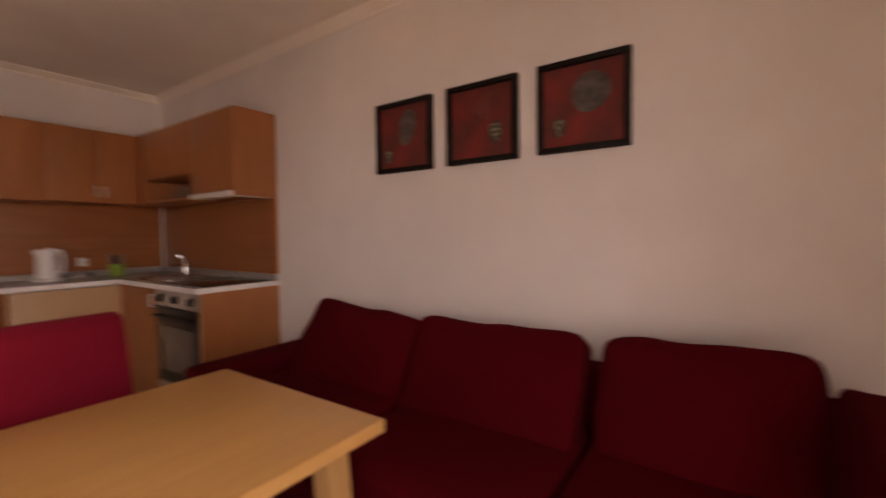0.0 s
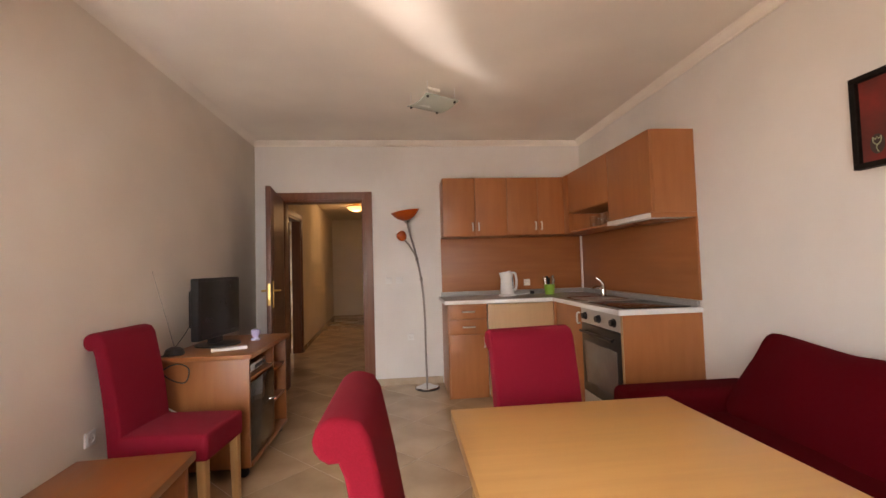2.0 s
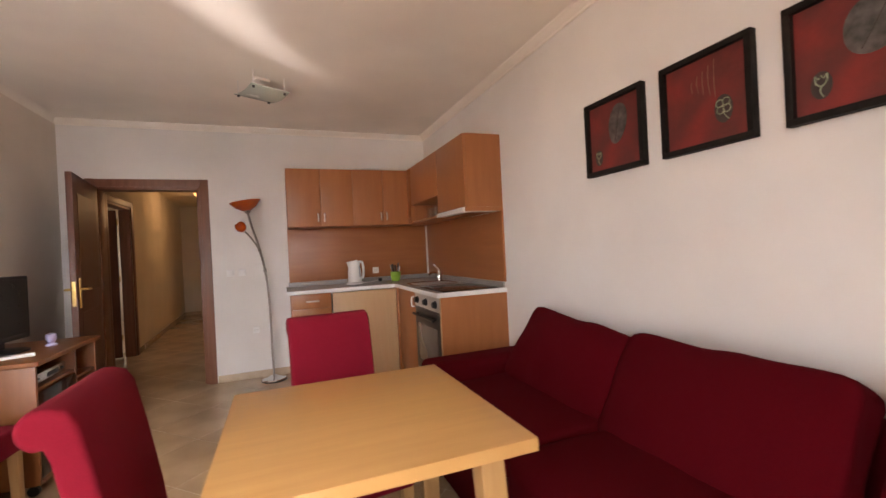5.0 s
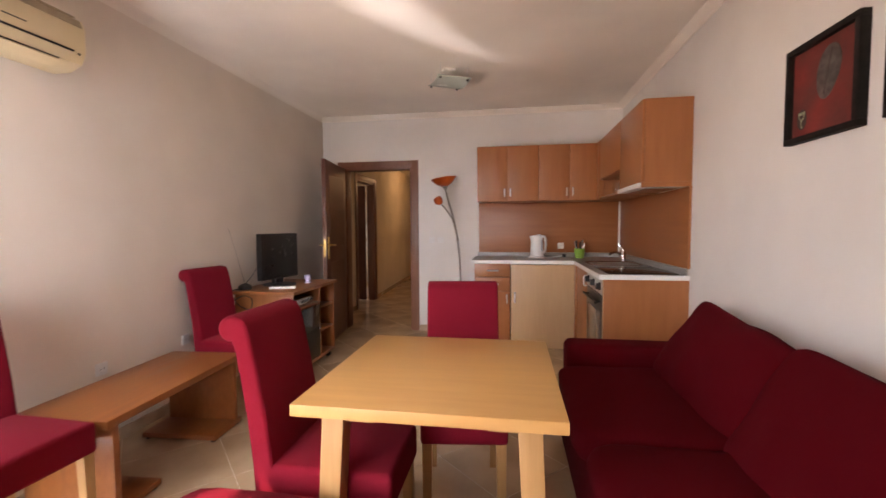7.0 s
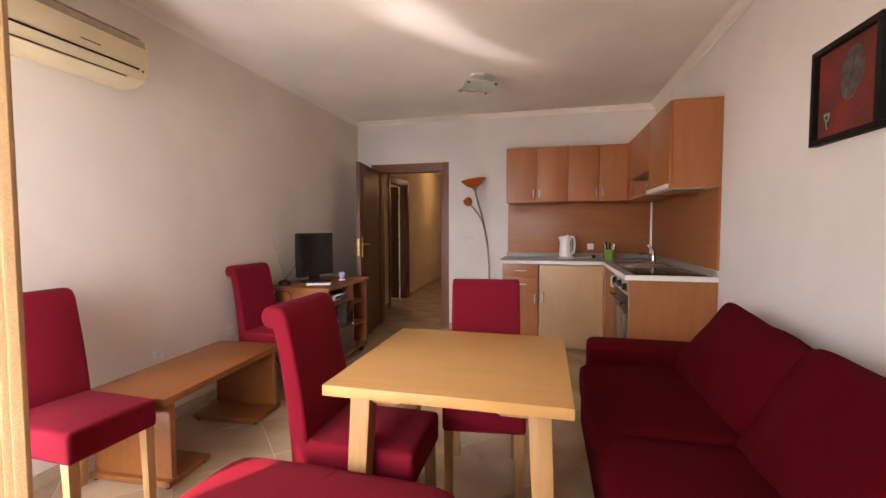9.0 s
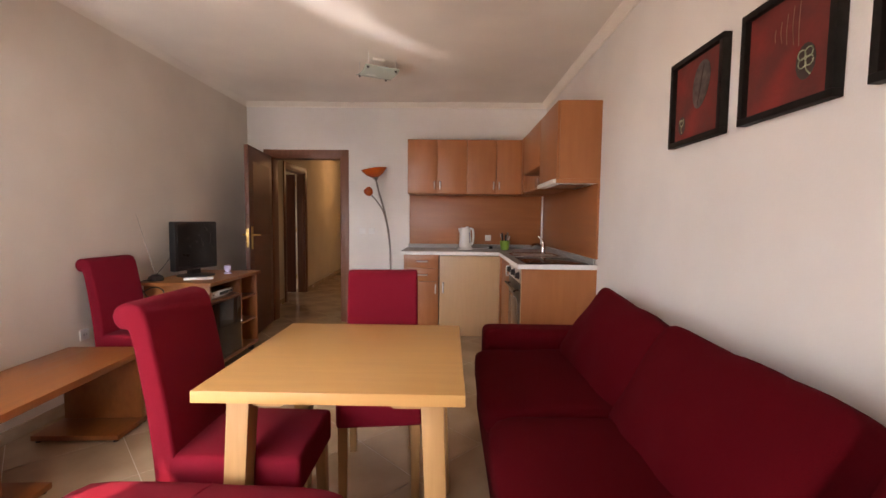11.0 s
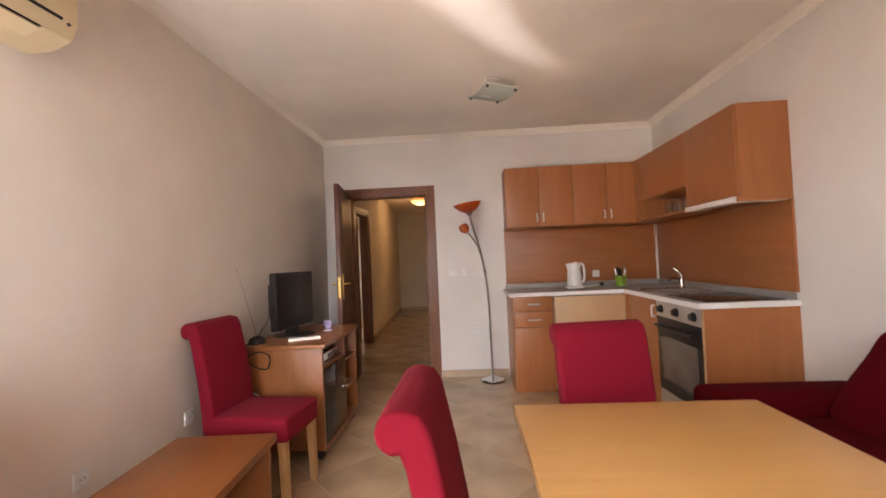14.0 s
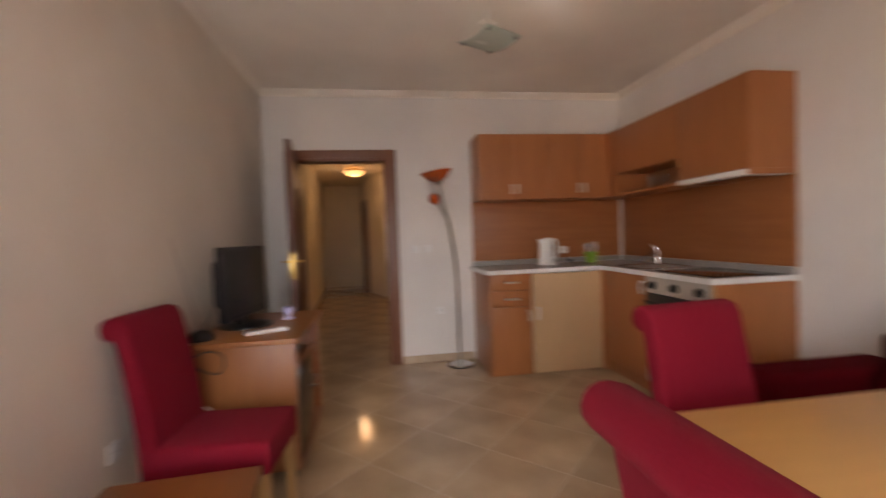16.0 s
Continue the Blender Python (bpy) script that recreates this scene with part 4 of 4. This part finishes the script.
part("bottom_shelf", box(XU + 0.01, XR - 0.001, 3.682, 4.468, 1.485, 1.503, 0.001), M_wood, u)
part("niche_back", box(XR - 0.012, XR - 0.001, 3.682, 4.468, 1.505, 1.672, 0), M_wood, u)
for i in range(6):
    g = thing("drinking_glass", "clear drinking glass standing in the cabinet niche", "glass", pose(2.53 + 0.09 * (i % 2), 3.76 + 0.085 * i, 1.503), "glasses in the niche")
    part("tumbler", lathe([(0, 0), (0.026, 0), (0.032, 0.10), (0.030, 0.10), (0.024, 0.006), (0, 0.006)], 16), M_glass, g)
u = thing("hood_cabinet", "cherry veneered cabinet over the hob with cooker hood", "cabinet", pose(0, 0, 0), "wall cabinets")
part("body", box(XU + 0.02, XR - 0.001, 3.10, 3.68, 1.510, 2.062, 0.001), M_wood, u)
part("door", box(XU, XU + 0.018, 3.102, 3.678, 1.515, 2.059, 0.002), M_wood, u)
part("side_panel", box(XU + 0.001, XR - 0.001, 3.1, 3.1145, 1.477, 1.5095, 0.001), M_wood, u)
hd = part("cooker_hood", box(XU - 0.02, XR - 0.02, 3.115, 3.67, 1.475, 1.508, 0.004), M_white, u, "white slide-out cooker hood")
part("hood_filter", box(XU + 0.04, XR - 0.06, 3.16, 3.62, 1.471, 1.476, 0.001, 1), M_steel, hd)

b = box(1.235, XR - 0.001, YF - 0.016, YF - 0.001, 0.93, 1.484, 0.001)
bs = thing("backsplash", "cherry veneered backsplash panel behind the worktop", "backsplash", pose(0, 0, 0))
part("panel", b, M_woodh, bs)
part("edge_strip", box(1.2325, 1.2348, YF - 0.016, YF - 0.001, 0.93, 1.484, 0.0005, 1), M_wood, bs)
b = box(XR - 0.016, XR - 0.001, 3.10, YF - 0.017, 0.93, 1.484, 0.001)
bs = thing("backsplash", "cherry veneered backsplash panel behind hob and sink", "backsplash", pose(0, 0, 0))
part("panel", b, M_woodh, bs)
part("edge_strip", box(XR - 0.016, XR - 0.001, 3.0975, 3.0997, 0.93, 1.484, 0.0005, 1), M_wood, bs)
tagged(part("corner_strip", box(XR - 0.034, XR - 0.0165, YF - 0.034, YF - 0.0165, 0.93, 1.482, 0.003), M_white), "white plastic corner strip between backsplash panels", "trim strip")

wt = thing("worktop", "L-shaped speckled grey laminate worktop with white edging", "worktop", pose(0, 0, 0))
poly = [(1.20, YW), (XW, YW), (XW, 3.095), (XR - 0.002, 3.095), (XR - 0.002, YF - 0.002), (1.20, YF - 0.002)]
part("slab", prism(poly, "z", 0.852, 0.885), M_worktop, wt)
b = box(1.197, XW - 0.001, YW - 0.003, YW - 0.0003, 0.852, 0.886, 0)
box(XW - 0.003, XW - 0.0003, 3.092, YW - 0.003, 0.852, 0.886, 0, bm=b)
box(XW, XR - 0.002, 3.092, 3.0947, 0.852, 0.886, 0, bm=b)
box(1.197, 1.1997, YW, YF - 0.002, 0.852, 0.886, 0, bm=b)
part("edging", b, M_white, wt, "white plastic edging")
b = box(1.22, XR - 0.018, YF - 0.034, YF - 0.0165, 0.885, 0.929, 0.005)
part("upstand", b, M_worktop, wt)
b = box(XR - 0.034, XR - 0.0165, 3.10, YF - 0.036, 0.885, 0.929, 0.005)
part("upstand", b, M_worktop, wt)

u = thing("drawer_cabinet", "cherry base cabinet with two drawers and a door", "cabinet", pose(0, 0, 0), "base cabinets")
part("body", box(1.237, 1.587, YD + 0.02, YF - 0.002, 0.09, 0.851, 0.001), M_wood, u)
part("side_panel", box(1.228, 1.2365, YD + 0.02, YF - 0.002, 0.0, 0.851, 0.001), M_wood, u)
part("plinth", box(1.237, 1.587, YD + 0.025, YD + 0.045, 0.0, 0.09, 0.001), M_wood, u)
for a, c in ((0.715, 0.848), (0.578, 0.711)):
    d = part("drawer", box(1.240, 1.585, YD, YD + 0.018, a, c, 0.002), M_wood, u)
    bar_handle(d, (1.365, YD, (a + c) / 2), (1.465, YD, (a + c) / 2), (0, -0.024, 0))
d = part("door", box(1.240, 1.585, YD, YD + 0.018, 0.02, 0.574, 0.002), M_wood, u)
bar_handle(d, (1.555, YD, 0.46), (1.555, YD, 0.54), (0, -0.024, 0))

u = thing("refrigerator", "under-counter refrigerator behind a pale beech door", "refrigerator", pose(0, 0, 0))
part("body", box(1.598, 2.20, YD + 0.021, YF - 0.002, 0.02, 0.84, 0.002), M_white, u)
d = part("door", box(1.595, 2.205, YD - 0.004, YD + 0.018, 0.012, 0.842, 0.002), M_beech, u, "pale beech veneered door")
bar_handle(d, (1.632, YD - 0.004, 0.47), (1.632, YD - 0.004, 0.56), (0, -0.026, 0), 0.009)
part("foot", box(1.62, 2.18, YD + 0.04, YD + 0.06, 0.0, 0.022, 0.001), M_black, u)

u = thing("corner_cabinet", "cherry veneered corner base cabinet under the sink", "cabinet", pose(0, 0, 0), "base cabinets")
part("body", box(XD + 0.02, XR - 0.002, 3.735, YF - 0.003, 0.09, 0.851, 0.001), M_wood, u)
part("filler", box(2.208, XD + 0.019, YD - 0.03, YD + 0.018, 0.0, 0.851, 0.001), M_wood, u)
d = part("door", box(XD, XD + 0.018, 3.735, YD - 0.033, 0.09, 0.848, 0.002), M_wood, u)
bar_handle(d, (XD, 3.77, 0.72), (XD, 3.77, 0.80), (-0.024, 0, 0))
part("plinth", box(XD + 0.03, XD + 0.05, 3.735, YD - 0.03, 0.0, 0.09, 0.001), M_wood, u)
ep = thing("end_panel", "cherry veneered end panel of the kitchen run", "cabinet panel", pose(0, 0, 0))
part("board", box(XD - 0.002, XR - 0.002, 3.101, 3.128, 0.0, 0.851, 0.001), M_wood, ep)
part("edge_strip", box(XD - 0.0045, XD - 0.0022, 3.101, 3.128, 0.0, 0.851, 0.0005, 1), M_beech, ep)

ov = thing("oven", "built-in stainless oven with black glass door and knobs", "oven", pose(0, 0, 0))
part("body", box(XD + 0.02, XR - 0.05, 3.135, 3.73, 0.13, 0.845, 0.002), M_black, ov)
cpn = part("control_panel", box(XD - 0.004, XD + 0.02, 3.132, 3.732, 0.735, 0.848, 0.003), M_panel, ov, "brushed steel control panel")
for y in (3.21, 3.43, 3.65):
    part("knob", lathe([(0, 0), (0.030, 0), (0.030, 0.008), (0.024, 0.012), (0.021, 0.03), (0, 0.031)], 18, None, pose(XD - 0.004, y, 0.79, 0, -90, 0)), M_black, cpn)
d = part("oven_door", box(XD - 0.004, XD + 0.02, 3.132, 3.732, 0.215, 0.728, 0.004), M_black, ov, "black glass oven door")
part("door_window", box(XD - 0.006, XD - 0.003, 3.19, 3.675, 0.30, 0.60, 0.001), material("oven_glass", (0.16, 0.14, 0.12), (0.12, 0.1, 0.09), 0.1, scale=6), d)
b = tube([(XD - 0.04, 3.18, 0.675), (XD - 0.04, 3.68, 0.675)], 0.010, 10)
for y in (3.22, 3.64):
    tube([(XD - 0.003, y, 0.675), (XD - 0.04, y, 0.675)], 0.007, 8, b)
part("handle", b, M_black, d)
part("lower_panel", box(XD - 0.002, XD + 0.02, 3.132, 3.732, 0.095, 0.209, 0.003), M_panel, ov)
part("plinth", box(XD + 0.03, XD + 0.05, 3.13, 3.733, 0.0, 0.092, 0.001), M_wood, ov)

hb = thing("hob", "black glass hob set into the worktop", "hob", pose(2.50, 3.42, 0.885))
part("glass_top", box(-0.24, 0.22, -0.28, 0.26, 0.0005, 0.006, 0.002), M_hob, hb)
for x, y, r_ in ((-0.10, -0.13, 0.09), (0.10, -0.13, 0.07), (-0.10, 0.12, 0.07), (0.10, 0.12, 0.09)):
    part("heat_zone", lathe([(r_ - 0.003, 0.0061), (r_, 0.0064), (r_ - 0.003, 0.0067)], 28, None, pose(x, y, 0)), material("zone_print", (0.10, 0.09, 0.085), None, 0.3), hb)
sk = thing("sink", "round-cornered stainless steel sink in the corner worktop", "sink", pose(2.49, 4.02, 0.885))
b = bmesh.new()
rings = []
for (sx, sy, z) in ((0.225, 0.225, 0.0005), (0.225, 0.225, 0.004), (0.205, 0.205, 0.005), (0.195, 0.195, 0.0), (0.18, 0.18, -0.025), (0.15, 0.15, -0.031), (0.02, 0.02, -0.032)):
    ring = []
    for i in range(40):
        a = 2 * math.pi * i / 40
        c_, s_ = math.cos(a), math.sin(a)
        k = (abs(c_) ** 4 + abs(s_) ** 4) ** (-0.25)
        ring.append(b.verts.new((sx * k * c_, sy * k * s_, z)))
    rings.append(ring)
for p, q in zip(rings, rings[1:]):
    for i in range(40):
        b.faces.new((p[i], p[(i + 1) % 40], q[(i + 1) % 40], q[i]))
b.faces.new(rings[-1])
part("basin", b, M_steel, sk)
tp = thing("tap", "chrome mixer tap behind the sink", "tap", pose(2.60, 4.12, 0.89))
part("body", lathe([(0, 0), (0.028, 0), (0.028, 0.008), (0.021, 0.015), (0.020, 0.09), (0.016, 0.10), (0, 0.102)], 18), M_chrome, tp)
part("spout", tube(smooth_line([(0, 0, 0.055), (-0.045, -0.02, 0.085), (-0.09, -0.04, 0.09), (-0.13, -0.06, 0.075)], 5), 0.011, 10), M_chrome, tp)
part("lever", tube(smooth_line([(0, 0, 0.10), (-0.008, 0.004, 0.125), (-0.045, 0.025, 0.165)], 4), [0.013] * 5 + [0.008] * 4, 10), M_chrome, tp)

kt = thing("kettle", "white plastic electric kettle on the worktop", "kettle", pose(1.865, 4.66, 0.885, 0, 0, -20))
part("base", lathe([(0, 0), (0.085, 0), (0.087, 0.012), (0.075, 0.022), (0, 0.022)], 28), M_white, kt)
part("jug", lathe([(0, 0.022), (0.066, 0.022), (0.069, 0.04), (0.064, 0.14), (0.056, 0.225), (0.048, 0.238), (0, 0.242)], 28), M_white, kt)
part("handle", tube(smooth_line([(0.050, 0, 0.228), (0.082, 0, 0.222), (0.094, 0, 0.15), (0.086, 0, 0.075), (0.064, 0, 0.06)], 5), 0.012, 10), M_white, kt)
part("spout", prism([(-0.048, 0.235), (-0.078, 0.232), (-0.058, 0.17)], "y", -0.022, 0.022, 0.006), M_white, kt)
part("lid_button", lathe([(0, 0.24), (0.018, 0.24), (0.016, 0.25), (0, 0.251)], 14, None, pose(0.02, 0, 0)), M_white, kt)
part("water_gauge", box(0.050, 0.064, -0.034, -0.022, 0.07, 0.19, 0.002), material("grey_gauge", (0.3, 0.33, 0.36), None, 0.2), kt)
dk = thing("drying_cup", "green utensil cup with dark utensils on the worktop", "utensil cup", pose(2.30, 4.66, 0.885))
part("cup", lathe([(0, 0), (0.045, 0), (0.055, 0.10), (0.051, 0.10), (0.042, 0.006), (0, 0.006)], 20), M_green, dk)
for i in range(5):
    a = i * 1.3
    part("utensil", tube([(0.02 * math.cos(a), 0.02 * math.sin(a), 0.01), (0.05 * math.cos(a), 0.05 * math.sin(a), 0.155 + 0.01 * i)], [0.004, 0.011], 8), M_black if i % 2 else M_steel, dk)
ks = socket("wall_socket", "white double socket on the wooden backsplash", pose(2.135, YF - 0.0165, 1.005, 90, 0, 0))
pc = thing("plug", "black plug and lead at the backsplash", "plug", pose(2.16, 4.80, 0.885))
part("plug_body", box(-0.02, 0.02, -0.016, 0.016, 0, 0.035, 0.006), M_black, pc)
part("lead", tube(smooth_line([(-0.02, 0, 0.015), (-0.08, -0.03, 0.006), (-0.16, -0.06, 0.005), (-0.23, -0.10, 0.006)], 5), 0.004, 6), M_white, pc)


# ---- floor tiles, laid on the diagonal ----
def clip(poly, inside, cross):
    out = []
    for i, p in enumerate(poly):
        q = poly[(i + 1) % len(poly)]
        if inside(p):
            out.append(p)
        if inside(p) != inside(q):
            out.append(cross(p, q))
    return out


def clip_rect(poly, x0, x1, y0, y1):
    for ax, lim, sg in ((0, x0, 1), (0, x1, -1), (1, y0, 1), (1, y1, -1)):
        if not poly:
            return poly
        def cross(p, q, ax=ax, lim=lim):
            t = (lim - p[ax]) / (q[ax] - p[ax])
            return (p[0] + (q[0] - p[0]) * t, p[1] + (q[1] - p[1]) * t)
        poly = clip(poly, lambda p, ax=ax, lim=lim, sg=sg: sg * (p[ax] - lim) >= 0, cross)
    return poly


floor_ob = bpy.data.objects["floor"]
TILE, JOINT = 0.46, 0.004
half = (TILE - JOINT) / 2
CH = 0.0012


def tile_mesh(poly):
    """A flat plate with a small chamfer, its top at z = 0."""
    b = bmesh.new()
    cx, cy = sum(p[0] for p in poly) / len(poly), sum(p[1] for p in poly) / len(poly)
    lo = [b.verts.new((p[0], p[1], -0.006)) for p in poly]
    mid = [b.verts.new((p[0], p[1], -CH * 0.6)) for p in poly]
    top = []
    for p in poly:
        d = math.hypot(p[0] - cx, p[1] - cy) or 1
        k = max(0.0, 1 - CH * 1.4 / d)
        top.append(b.verts.new((cx + (p[0] - cx) * k, cy + (p[1] - cy) * k, 0)))
    n = len(poly)
    for i in range(n):
        j = (i + 1) % n
        b.faces.new((lo[i], lo[j], mid[j], mid[i]))
        b.faces.new((mid[i], mid[j], top[j], top[i]))
    b.faces.new(top)
    bmesh.ops.recalc_face_normals(b, faces=b.faces)
    me = bpy.data.meshes.new("tile")
    b.to_mesh(me)
    b.free()
    me.materials.append(M_tile)
    return me


c45 = math.sqrt(0.5)
square = [(c45 * (a - c) * half, c45 * (a + c) * half) for a, c in ((-1, -1), (1, -1), (1, 1), (-1, 1))]
whole = tile_mesh(square)
areas = ((XL, XR, YB, YF), (DX0 + 0.03, DX1 - 0.03, YF, YF + T), (-0.9, HX1, YF + T, HY1))
for i in range(-40, 60):
    for j in range(-40, 60):
        x, y = c45 * (i - j) * TILE + 0.575, c45 * (i + j) * TILE + 3.21
        for x0, x1, y0, y1 in areas:
            if x < x0 - 0.33 or x > x1 + 0.33 or y < y0 - 0.33 or y > y1 + 0.33:
                continue
            poly = clip_rect([(x + p[0], y + p[1]) for p in square], x0, x1, y0, y1)
            if len(poly) < 3:
                continue
            area = abs(sum(p[0] * q[1] - q[0] * p[1] for p, q in zip(poly, poly[1:] + poly[:1]))) / 2
            if area < 0.0004:
                continue
            me = whole if area > half * half * 4 * 0.999 else tile_mesh([(p[0] - x, p[1] - y) for p in poly])
            ob = new("tile", me)
            ob.location = (x, y, 0)
            ob.parent = floor_ob
